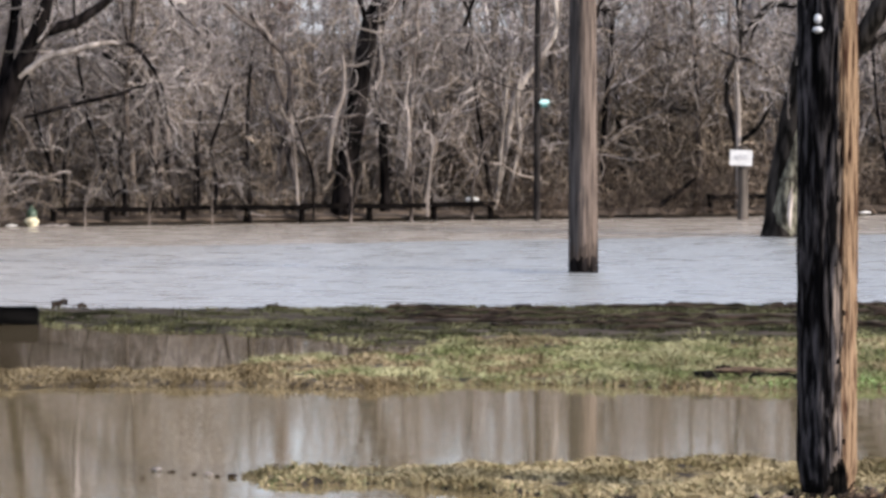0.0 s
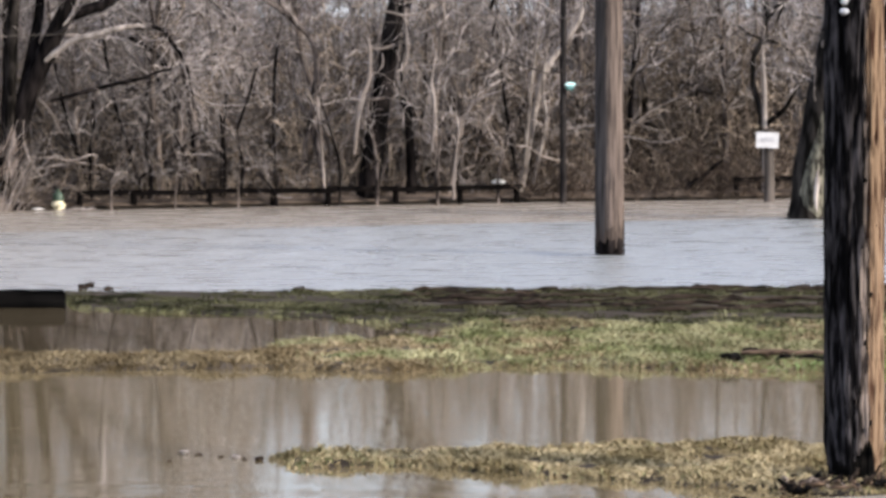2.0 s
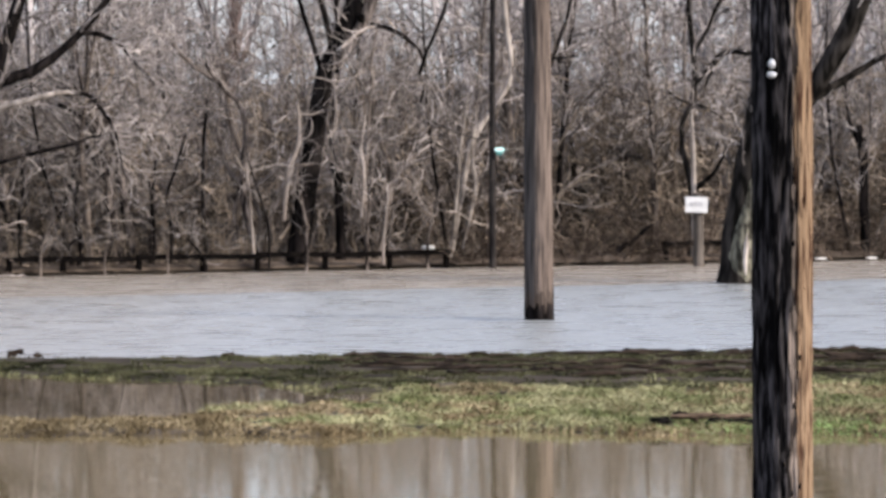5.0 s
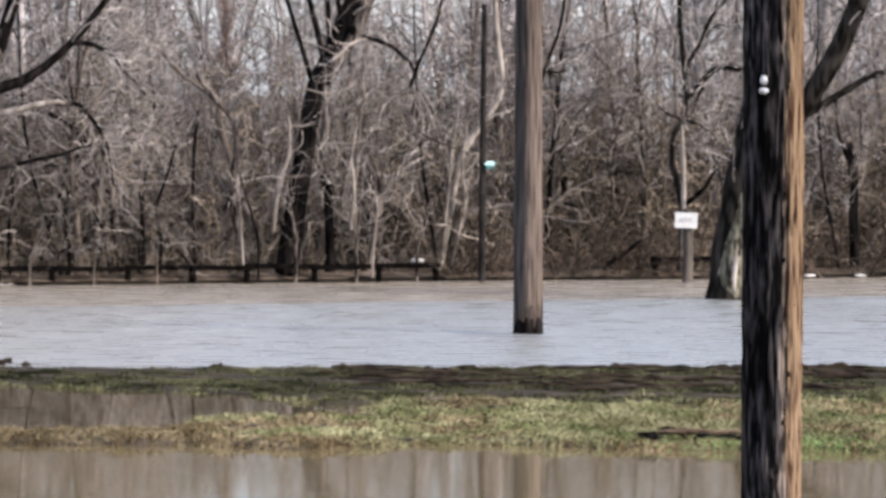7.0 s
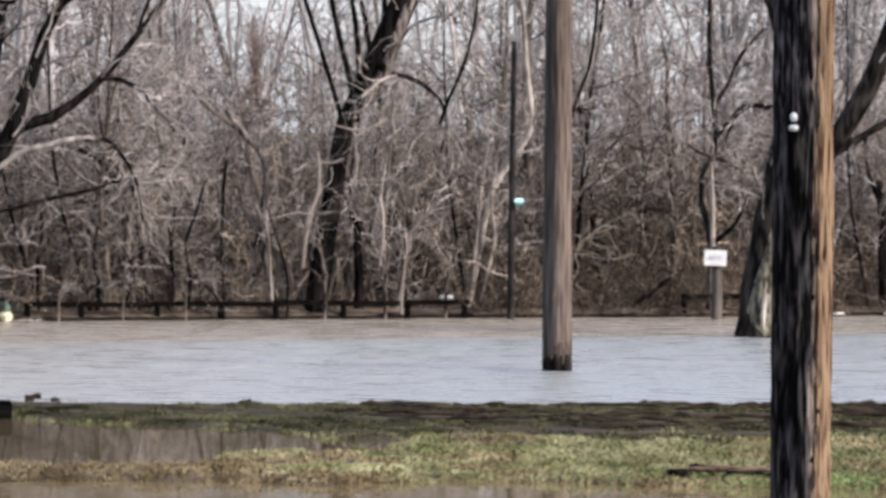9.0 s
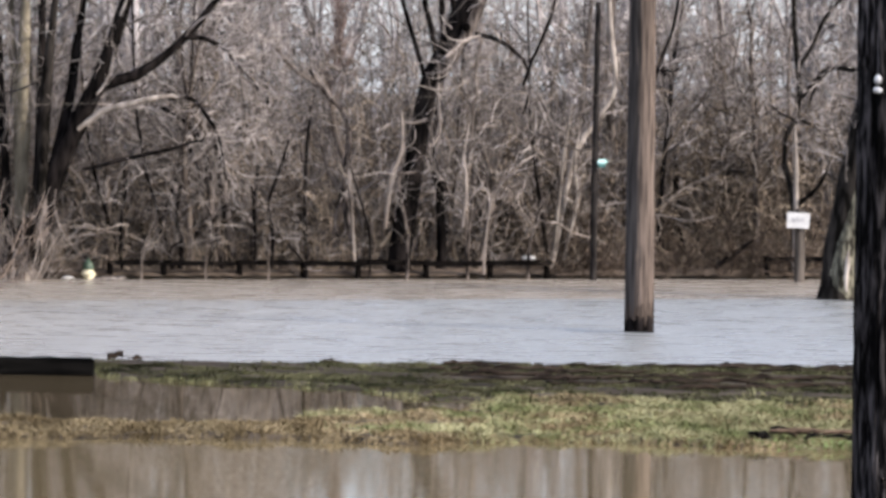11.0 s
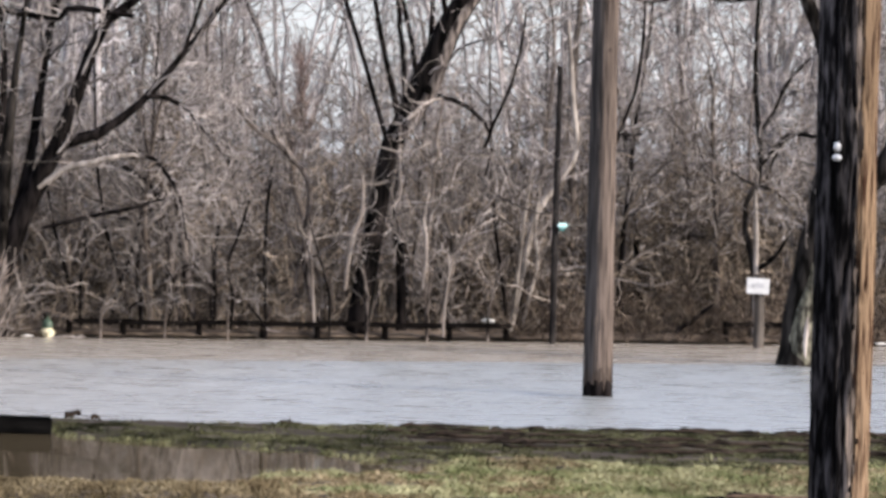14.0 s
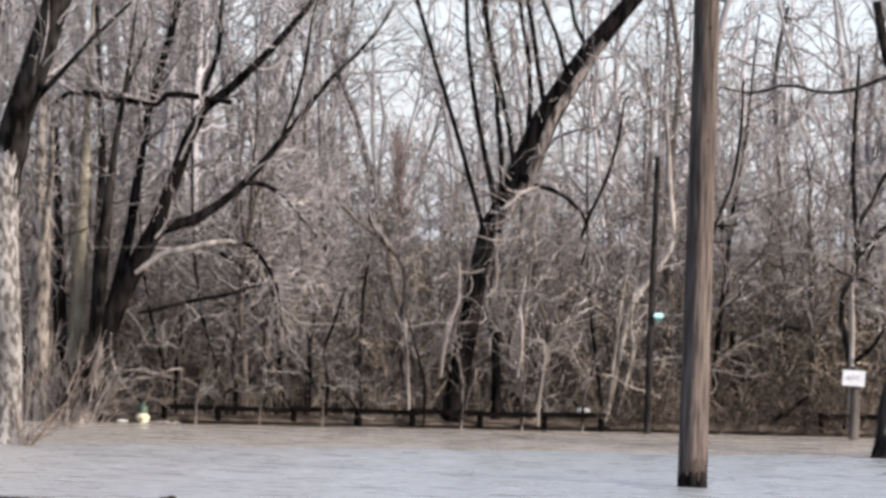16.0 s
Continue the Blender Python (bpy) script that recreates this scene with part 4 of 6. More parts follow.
def shrub(at, n, tall, seed, material, label, tilt=0.15):
    """Many thin stems fanning out of one root."""
    g = np.random.default_rng(seed)
    ob = thing("bare_shrub", label, "shrub", at)
    P = np.zeros((n, 8, 3))
    P[:, 0] = np.stack([g.normal(0, 0.12, n), g.normal(0, 0.12, n), np.full(n, -0.1)], 1)
    d = unit(np.stack([g.normal(tilt, 0.5, n), g.normal(0, 0.35, n), np.ones(n)], 1))
    L = g.uniform(0.4, 1.0, n) * tall
    for j in range(1, 8):
        d = unit(d + g.normal(0, 0.12, (n, 3)))
        P[:, j] = P[:, j - 1] + d * (L / 7)[:, None]
    R = g.uniform(0.007, 0.017, n)[:, None] * np.linspace(1, 0.35, 8)[None]
    for k in range(n):
        Tubes().add(P[k], R[k], 5).object("stem", material, ob)
    p, r = grow(P, R, n * 3, (0.2, 0.7), (0.3, 1.0), 0.05, 0.2, 6, (0.5, 0.8), (0.2, 1.0), 0.007, g)
    Tubes().add(p, r, 4).object("crown", material, ob)["kind"] = "stuff"


shrub((-7.70, 81.2, 0.0), 15, 2.3, 91, SHOOT, "pale brown leafless shrub at the foot of the mottled tree", 0.26)

shrub((-7.55, 91.35, 0.0), 22, 1.7, 92, VINE, "pale thin leafless shoots at the foot of the forked tree")

shrub((-8.02, 91.2, 0.0), 20, 2.0, 93, VINE, "pale tangled leafless shoots beside the forked tree", 0.2)

BEHIND_POST_LOWER = (
    ((5.33, -0.07, 0.385), (5.33, 0.20, 0.315), (5.33, 0.46, 0.278), (5.33, 0.81, 0.267), (5.46, 1.49, 0.249), (5.52, 1.96, 0.240), (5.62, 2.42, 0.222), (5.71, 2.89, 0.240), (5.83, 3.23, 0.200)),
    ((5.94, 2.74, 0.196), (6.34, 2.78, 0.152), (6.69, 3.32, 0.169), (7.05, 3.95, 0.169), (7.29, 4.57, 0.160), (7.53, 5.28, 0.152), (7.83, 6.35, 0.116)),
    ((6.56, 2.92, 0.089), (6.87, 3.10, 0.067), (7.23, 3.32, 0.058), (7.63, 3.55, 0.049), (8.12, 3.68, 0.036), (8.65, 4.13, 0.022)),
)
BEHIND_POST_UPPER = (
    ((5.94, 2.69, 0.152), (5.85, 3.31, 0.125), (5.66, 4.20, 0.116), (5.59, 4.92, 0.116), (5.21, 5.81, 0.107), (4.98, 6.16, 0.089), (4.75, 7.05, 0.067)),
    ((5.20, 6.02, 0.045), (4.90, 5.90, 0.036), (4.53, 5.74, 0.032), (4.01, 5.66, 0.028), (3.43, 5.75, 0.024), (2.91, 5.59, 0.020), (2.40, 5.68, 0.012)),
    ((5.50, 3.58, 0.036), (5.18, 3.60, 0.036), (4.95, 3.44, 0.031), (4.78, 3.09, 0.022)),
)
behind = bare_tree("forked_tree", "dark mossy forked tree with a pale scar, standing in floodwater", BEHIND_POST_LOWER + BEHIND_POST_UPPER, 88.1, 5, LIMB_BARK, 60, 240, (0.5, 1.6), rough=0.012, start=(0.5, 0.98))

lichen = smooth_path(((5.38, 88.02, -0.05), (5.39, 87.99, 0.35), (5.42, 87.99, 0.75), (5.51, 88.00, 1.15), (5.58, 88.03, 1.7), (5.64, 88.07, 2.1)), 14)
Tubes().add(lichen - np.array(behind.location), np.linspace(0.265, 0.18, 14) * (1 + 0.06 * noise2(np.arange(14.0), np.zeros(14), 1.7, 48)), 14).object("mossy_bark", MOSSY_BARK, behind, "bark grown over with grey-green lichen")
scar = smooth_path(((5.43, 87.685, 0.78), (5.42, 87.665, 0.55), (5.40, 87.65, 0.35), (5.41, 87.63, 0.12)), 10)
Tubes().add(scar - np.array(behind.location), [0.006, 0.020, 0.042, 0.036, 0.044, 0.030, 0.036, 0.028, 0.022, 0.008], 8).object("scar", PALE_BARK, behind, "pale barkless scar")

TWIN = (
    ((0.84, -0.04, 0.058), (1.03, 0.98, 0.053), (1.22, 2.08, 0.058), (1.50, 2.56, 0.053), (1.66, 2.74, 0.048), (1.90, 3.20, 0.050), (1.91, 3.60, 0.052), (1.84, 4.10, 0.052), (1.79, 4.65, 0.046), (1.74, 5.50, 0.024)),
    ((1.06, 0.01, 0.039), (1.19, 0.79, 0.039), (1.31, 1.42, 0.034), (1.24, 1.97, 0.029), (1.33, 2.72, 0.019)),
    ((0.91, 0.21, 0.034), (1.00, 1.27, 0.034), (1.07, 2.14, 0.029), (1.20, 2.97, 0.019)),
    ((1.08, 0.09, 0.029), (1.40, 0.30, 0.024), (1.59, 0.45, 0.019)),
)
bare_tree("crooked_sapling", "pale crooked stems of a leafless sapling", TWIN, 96.5, 6, PALE_BARK, 30, 90, (0.3, 1.0), 7, 0.01)
SNAG = (
    ((-0.98, -0.04, 0.096), (-0.99, 0.71, 0.087), (-1.01, 1.39, 0.082), (-1.06, 1.76, 0.106)),
    ((-0.96, 1.24, 0.039), (-0.88, 1.44, 0.043), (-0.96, 1.63, 0.034), (-1.04, 1.82, 0.024)),
    ((-1.04, 1.76, 0.043), (-1.15, 2.16, 0.039), (-1.10, 2.74, 0.034), (-1.00, 3.41, 0.024)),
)
bare_tree("snag", "broken dark trunk wound with a pale vine", SNAG, 95.3, 7, DARK_BARK, 14, 30, (0.3, 1.1), 9, 0.008, (0.6, 0.98))
BENT = (
    ((-4.4, 0.0, 0.066), (-4.48, 0.62, 0.061), (-4.57, 1.23, 0.057), (-4.66, 1.85, 0.057), (-4.8, 2.41, 0.052), (-4.99, 2.79, 0.042), (-5.32, 2.96, 0.028)),
    ((-4.62, 0.0, 0.047), (-4.69, 0.62, 0.047), (-4.78, 1.04, 0.042), (-4.82, 1.56, 0.038), (-4.74, 1.94, 0.028)),
    ((-4.85, 2.32, 0.038), (-5.13, 2.7, 0.028), (-5.27, 3.17, 0.024), (-5.32, 3.73, 0.019)),
)
bare_tree("bent_tree", "slim dark grey trunk bowed over towards the forked tree", BENT, 94.0, 46, PEEL, 16, 50, (0.3, 0.9), 8, 0.012, (0.4, 0.98))
CLUMP = (
    ((-2.39, -0.0, 0.058), (-2.46, 0.57, 0.058), (-2.59, 1.15, 0.058), (-2.63, 1.73, 0.053), (-2.57, 2.3, 0.053), (-2.65, 2.78, 0.048), (-2.92, 3.07, 0.038), (-3.25, 3.5, 0.029)),
    ((-2.63, 1.44, 0.038), (-2.78, 0.96, 0.038), (-2.73, 0.48, 0.034), (-2.83, 0.02, 0.038)),
)
bare_tree("crooked_tree", "dark crooked trunk tangled in the brush", CLUMP, 94.9, 47, PEEL, 24, 60, (0.3, 0.8), 8, 0.015, (0.3, 0.98))
THIN = (
    ((-6.23, 0.02, 0.029), (-6.26, 0.87, 0.029), (-6.18, 1.44, 0.024), (-6.22, 1.83, 0.019)),
    ((-5.3, 0.02, 0.043), (-5.28, 0.58, 0.038), (-5.36, 1.06, 0.034), (-5.31, 1.54, 0.029)),
    ((-3.83, 0.1, 0.034), (-3.78, 0.67, 0.034), (-3.86, 1.25, 0.029), (-3.68, 1.82, 0.029), (-3.54, 2.3, 0.024)),
    ((-4.09, 0.05, 0.029), (-4.07, 0.87, 0.029), (-4.16, 1.54, 0.024)),
    ((-5.4, 0.02, 0.029), (-5.46, 0.48, 0.029), (-5.24, 0.60, 0.019)),
)
for k, limb in enumerate(THIN):
    bare_tree("bare_sapling", "thin dark leafless sapling by the fence", (limb,), float(bank_line(np.array([limb[0][0]]))[0]) + 0.4, 110 + k, DARK_BARK, 10, 24, (0.2, 0.6), 7, 0.012, group="thin saplings by the fence")
for k in range(8):
    # thin stems rising out of the water before the fence
    tx = -6.0 + 7.0 * ((k * 0.618 + 0.31) % 1.0)
    tz = 0.5 + 1.6 * ((k * 0.37 + 0.2) % 1.0)
    lean_, r_ = 0.35 * math.sin(k * 2.3), 0.014 + 0.016 * ((k * 0.71) % 1.0)
    limb = ((tx, -0.15, r_), (tx + 0.02 * math.sin(k), 0.35 * tz, r_), (tx + 0.5 * lean_, 0.7 * tz, 0.8 * r_), (tx + lean_, tz, 0.5 * r_))
    bare_tree("bare_sapling", "thin bare stem standing before the fence at the water's edge", (limb,), float(bank_line(np.array([tx]))[0]) - 0.12, 150 + k, (BARK, PEEL, DARK_BARK)[k % 3], 6, 8, (0.15, 0.5), 6, 0.015, group="thin saplings by the fence")
SLENDER = (
    ((-0.50, -0.07, 0.044), (-0.56, 0.69, 0.044), (-0.58, 1.47, 0.044), (-0.53, 1.96, 0.039), (-0.48, 2.63, 0.029), (-0.41, 3.41, 0.019)),
    ((-0.37, -0.07, 0.044), (-0.25, 0.59, 0.049), (-0.10, 1.37, 0.049), (-0.05, 1.95, 0.029), (0.15, 2.63, 0.019)),
    ((-0.52, 1.08, 0.024), (-0.83, 1.37, 0.019), (-1.02, 1.86, 0.015)),
)
bare_tree("slender_sapling", "pale slender stems of a leafless sapling", SLENDER, 96.0, 8, BARK, 30, 90, (0.3, 1.0), 7, 0.01)
ARCHING = (
    ((-4.56, -0.07, 0.064), (-4.73, 0.69, 0.059), (-4.86, 1.38, 0.054), (-4.94, 1.97, 0.054), (-5.13, 2.41, 0.049), (-5.32, 2.61, 0.039), (-5.71, 2.85, 0.029)),
    ((-4.90, -0.07, 0.059), (-4.83, 0.50, 0.054), (-4.89, 1.18, 0.044), (-4.92, 1.67, 0.039), (-4.98, 2.26, 0.029)),
    ((-4.86, 1.38, 0.034), (-5.23, 2.16, 0.029), (-5.42, 2.51, 0.024)),
    ((-4.15, -0.07, 0.044), (-4.14, 0.69, 0.039), (-4.10, 1.38, 0.034), (-4.06, 1.87, 0.024)),
)
bare_tree("arching_sapling", "grey arching stems bent over in the brush", ARCHING, 94.2, 9, DARK_BARK, 40, 120, (0.3, 1.1), 7, 0.01)
VINED = (
    ((-2.71, -0.10, 0.069), (-2.81, 0.67, 0.069), (-2.61, 1.36, 0.064), (-2.56, 1.75, 0.059), (-2.85, 2.54, 0.049), (-2.87, 3.03, 0.069), (-3.09, 3.23, 0.049), (-3.53, 3.53, 0.034), (-3.87, 3.92, 0.025)),
    ((-2.61, 1.36, 0.044), (-2.85, 1.66, 0.039), (-3.00, 2.15, 0.030), (-3.04, 2.54, 0.020)),
    ((-2.47, -0.02, 0.039), (-2.32, 0.87, 0.034), (-2.61, 1.36, 0.034)),
    ((-2.71, 1.21, 0.044), (-2.21, 1.55, 0.039), (-1.87, 1.75, 0.030), (-1.42, 1.80, 0.020)),
)
bare_tree("vine_tree", "crooked grey tree hung with pale looping vines", VINED, 95.2, 10, BARK, 30, 80, (0.3, 1.2), 7, 0.012)
BY_SIGN = (
    ((5.08, -0.05, 0.085), (5.12, 0.60, 0.080), (5.14, 1.24, 0.075), (4.95, 1.78, 0.049), (4.89, 2.31, 0.044), (4.99, 2.61, 0.049), (5.12, 2.85, 0.052), (5.13, 3.55, 0.052), (5.06, 4.10, 0.048), (5.02, 4.78, 0.042), (5.04, 5.85, 0.034), (5.08, 6.60, 0.020)),
    ((5.16, 1.29, 0.049), (5.44, 1.58, 0.039), (5.66, 2.02, 0.024)),
    ((5.15, 2.75, 0.034), (5.42, 2.65, 0.029), (5.71, 2.41, 0.020)),
    ((5.12, 3.05, 0.036), (5.36, 3.36, 0.036), (5.55, 3.60, 0.034), (5.79, 3.66, 0.028), (6.08, 3.63, 0.018)),
    ((5.12, 3.62, 0.034), (5.30, 3.95, 0.042), (5.43, 4.29, 0.040), (5.62, 4.63, 0.034), (5.94, 4.98, 0.018)),
    ((5.15, 2.75, 0.029), (4.84, 2.85, 0.024), (4.64, 3.00, 0.015)),
)
by_sign = bare_tree("bare_tree", "slim dark leafless tree behind the sign", BY_SIGN, 97.6, 11, LIMB_BARK, 60, 200, (0.3, 1.2), 7, 0.01)
PALE_STEM = (((5.10, -0.05, 0.05), (5.11, 1.34, 0.046), (5.11, 2.12, 0.042), (5.09, 2.65, 0.026)),)
lp, lr, _ = limbs_at(PALE_STEM, 97.5, 35, rough=0.01)
Tubes().add(lp - np.array(by_sign.location), lr, 8).object("limb", PALE_BARK, by_sign, "pale inner stem")

HOOKED = (
    ((2.45, 0.01, 0.050), (2.45, 1.90, 0.046), (2.52, 3.10, 0.042), (2.70, 3.58, 0.038), (2.78, 3.88, 0.034), (2.95, 4.32, 0.030), (3.07, 5.28, 0.026), (3.08, 6.10, 0.016)),
    ((2.68, 3.58, 0.029), (2.88, 3.57, 0.029), (3.09, 3.59, 0.026), (3.22, 3.76, 0.020), (3.30, 3.96, 0.015)),
)
bare_tree("bare_sapling", "thin dark leafless sapling with a hooked branch", HOOKED, 97.5, 12, DARK_BARK, 20, 80, (0.3, 1.0), 7, 0.01)
DARK_STEMS = (
    ((-4.50, 0.04, 0.066), (-4.61, 0.93, 0.057), (-4.75, 1.78, 0.052), (-4.92, 2.54, 0.043), (-5.22, 3.00, 0.033), (-5.61, 3.09, 0.024)),
    ((-3.22, 0.03, 0.043), (-3.29, 1.07, 0.038), (-3.29, 2.02, 0.033), (-3.22, 2.88, 0.024)),
    ((-2.65, 0.07, 0.047), (-2.77, 0.90, 0.043), (-2.70, 1.47, 0.033)),
)
bare_tree("bent_sapling", "dark bent stems of a leafless sapling by the fence", DARK_STEMS, 94.9, 13, DARK_BARK, 24, 70, (0.3, 0.9), 7, 0.012)
UPRIGHT = (
    ((-5.42, -0.12, 0.050), (-5.59, 1.28, 0.050), (-5.71, 2.58, 0.045), (-5.71, 3.99, 0.035), (-5.61, 5.50, 0.025)),
    ((-4.21, -0.08, 0.045), (-4.34, 1.32, 0.045), (-4.32, 2.93, 0.035), (-4.51, 4.33, 0.030), (-4.52, 5.84, 0.020)),
)
bare_tree("bare_sapling", "pair of slim upright leafless trunks in the woods", UPRIGHT, 99.0, 14, BARK, 50, 160, (0.4, 1.3), 7, 0.015)
TALL = (
    ((2.02, -0.16, 0.070), (2.02, 1.54, 0.070), (1.87, 3.55, 0.065), (1.94, 5.05, 0.060), (2.00, 6.36, 0.050), (1.80, 7.76, 0.040)),
    ((1.51, -0.08, 0.050), (1.34, 1.92, 0.045), (1.44, 3.53, 0.040), (1.54, 5.04, 0.030), (1.39, 6.34, 0.020)),
)
bare_tree("bare_tree", "tall slim grey leafless trunks in the woods", TALL, 99.6, 15, BARK, 60, 200, (0.4, 1.4), 7, 0.015)
STUMP = (
    ((8.23, 0.01, 0.089), (8.20, 0.95, 0.089), (8.17, 1.95, 0.084), (8.12, 2.34, 0.060)),
    ((8.15, 1.95, 0.045), (7.97, 2.44, 0.035), (7.91, 3.14, 0.025)),
    ((8.19, 1.65, 0.040), (8.37, 2.25, 0.030), (8.41, 2.94, 0.020)),
)
bare_tree("snag", "dark broken trunk overgrown with twigs", STUMP, 99.2, 16, DARK_BARK, 40, 120, (0.3, 0.9), 8, 0.012)


def russet_sapling(x, y, top):
    """A slim sapling with a dense, upright, reddish crown."""
    g = np.random.default_rng(81)
    z = np.linspace(0.2, top, 10)
    P = np.stack([x + 0.03 * np.sin(z * 2), np.full(10, y), z], 1)[None]
    base = np.array([x, y, 0.2])
    ob = thing("russet_sapling", "slim sapling with a dense reddish crown of fine twigs", "tree", base)
    R = np.linspace(0.045, 0.012, 10)[None]
    Tubes().add(P - base, R, 7).object("trunk", BARK, ob)
    p, r = grow(P - base, R, 150, (0.3, 0.75), (0.25, 0.8), 0.12, 0.12, 6, (0.5, 0.8), (0.6, 1.0), 0.009, g)
    q, w = grow(p, r, 300, (0.15, 0.4), (0.2, 0.7), 0.1, 0.15, 4, (0.6, 0.9), (0.2, 1.0), 0.007, g)
    Tubes().add(p, r, 4).add(q, w, 3).object("crown", RUSSET, ob)


russet_sapling(-2.93, 100.0, 4.75)


# ---- thickets and far woods ----
def stems(n, x, y, height, radius, lean, wander, g, nodes=8, lift=0.12, back=None):
    px, py = g.uniform(*x, n), g.uniform(*y, n)
    py = np.maximum(py, bank_line(px) + (g.uniform(1.7, 4.5, n) if back is None else g.uniform(back, 1.2, n)))
    px = px * py / 96.0
    P = np.empty((n, nodes, 3))
    P[:, 0] = np.stack([px, py, ground_z(px, py) - 0.05], 1)
    d = unit(np.stack([g.normal(0, lean, n), g.normal(0, lean, n), np.ones(n)], 1))
    L = g.uniform(*height, n)
    for j in range(1, nodes):
        d = unit(d + g.normal(0, wander, (n, 3)) + np.array([0, 0, lift]))
        P[:, j] = P[:, j - 1] + d * (L / (nodes - 1))[:, None]
    R = (g.uniform(*radius, n) * (L / height[1]) ** 0.5)[:, None] * np.linspace(1, 0.3, nodes)[None]
    return P, R


def far_woods():
    g = np.random.default_rng(21)
    t = Tubes()
    P, R = stems(330, (-15, 15), (104, 150), (5.0, 12.0), (0.05, 0.16), 0.10, 0.08, g, 10)
    # lighter gaps in the crowns, where the trees are lower
    c = P[:, 0, 0] * 96 / P[:, 0, 1]
    low = 1 - 0.66 * np.exp(-((c + 2.4) / 1.9) ** 2) - 0.55 * np.exp(-((c - 3.6) / 1.2) ** 2) - 0.45 * np.exp(-((c - 0.6) / 0.8) ** 2)
    keep = g.uniform(0, 1, len(P)) < low + 0.05
    P, R, low = P[keep], R[keep], low[keep]
    P[:, :, 2] *= (low ** 0.5 * (1 + 0.35 * ramp(-4.0, -5.5, P[:, 0, 0] * 96 / P[:, 0, 1])))[:, None]
    t.add(P, R, 5)
    p1, r1 = grow(P, R, 3600, (1.0, 3.2), (0.4, 1.3), 0.05, 0.34, 8, (0.35, 0.6), (0.1, 1.0), 0.018, g)
    t.add(p1, r1, 4)
    p2, r2 = grow(p1, r1, 10500, (0.6, 1.8), (0.4, 1.4), 0.03, 0.48, 7, (0.5, 0.8), (0.15, 1.0), 0.014, g)
    t.add(p2, r2, 3)
    # fine tops of young trees across the widest gap
    h = np.random.default_rng(23)
    Y, YR = stems(16, (-4.6, -0.4), (104, 128), (6.5, 11.0), (0.03, 0.06), 0.12, 0.08, h, 10)
    y1, yr1 = grow(Y, YR, 170, (0.8, 2.2), (0.4, 1.2), 0.05, 0.3, 8, (0.35, 0.6), (0.3, 1.0), 0.014, h)
    y2, yr2 = grow(y1, yr1, 620, (0.5, 1.4), (0.4, 1.3), 0.03, 0.42, 6, (0.5, 0.8), (0.15, 1.0), 0.010, h)
    t.add(Y, YR, 5).add(y1, yr1, 4).add(y2, yr2, 3)
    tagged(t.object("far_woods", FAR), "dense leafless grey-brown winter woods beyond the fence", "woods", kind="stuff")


def thicket():
    g = np.random.default_rng(22)
    t = Tubes()
    P, R = stems(520, (-11, 11), (95, 104), (1.4, 4.6), (0.014, 0.036), 0.35, 0.2, g, 11, 0.03)
    t.add(P, R, 5)
    p1, r1 = grow(P, R, 4200, (0.5, 1.7), (0.4, 1.4), 0.0, 0.42, 8, (0.5, 0.8), (0.1, 1.0), 0.014, g)
    t.add(p1, r1, 3)
    p2, r2 = grow(p1, r1, 6500, (0.25, 0.9), (0.4, 1.4), 0.0, 0.40, 6, (0.55, 0.9), (0.1, 1.0), 0.011, g)
    t.add(p2, r2, 3)
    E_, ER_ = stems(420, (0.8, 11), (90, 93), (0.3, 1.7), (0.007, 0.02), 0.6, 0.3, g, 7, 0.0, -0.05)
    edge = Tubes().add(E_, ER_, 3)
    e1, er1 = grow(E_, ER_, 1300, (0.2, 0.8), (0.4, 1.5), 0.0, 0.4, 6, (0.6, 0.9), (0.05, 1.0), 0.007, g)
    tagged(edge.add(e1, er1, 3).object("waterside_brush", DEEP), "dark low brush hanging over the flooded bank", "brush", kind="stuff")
    L_, LR_ = stems(420, (-11, 11), (90, 93), (0.25, 1.3), (0.007, 0.02), 0.55, 0.28, g, 7, 0.0, 0.45)
    t.add(L_, LR_, 4)
    l1, lr1 = grow(L_, LR_, 1600, (0.15, 0.6), (0.4, 1.4), 0.0, 0.35, 6, (0.5, 0.9), (0.05, 1.0), 0.006, g)
    t.add(l1, lr1, 3)
    U, UR = stems(900, (-11, 11), (100, 110), (0.8, 4.2), (0.010, 0.022), 0.6, 0.42, g, 10, 0.02)
    u1, ur1 = grow(U, UR, 4200, (0.4, 1.3), (0.5, 1.5), 0.0, 0.5, 8, (0.7, 1.0), (0.05, 1.0), 0.011, g)
    tagged(Tubes().add(U, UR, 3).add(u1, ur1, 3).object("undergrowth", UNDER), "pale tan bare undergrowth deep in the woods", "brush", kind="stuff")
    tagged(t.object("thicket", BRUSH), "tangled bare brown brush behind the fence", "brush", kind="stuff")
    t = Tubes()
    V, VR = stems(240, (-11, 11), (95, 99), (3.0, 6.5), (0.016, 0.034), 0.6, 0.34, g, 18, 0.03)
    keep = (V[:, 0, 0] < 2.3) | (g.uniform(0, 1, len(V)) < 0.22)
    V, VR = V[keep], VR[keep]
    VR = np.minimum(VR * 0.8 + 0.006, 0.027)
    t.add(V, VR, 5)
    p3, r3 = grow(V, VR, 2100, (0.4, 1.5), (0.5, 1.5), 0.0, 0.45, 10, (0.7, 1.0), (0.1, 1.0), 0.015, g, 0.024)
    t.add(p3, r3, 4)
    tagged(t.object("vines", VINE), "pale looping bare vines and shoots in the thicket", "vines", kind="stuff")


far_woods()
thicket()


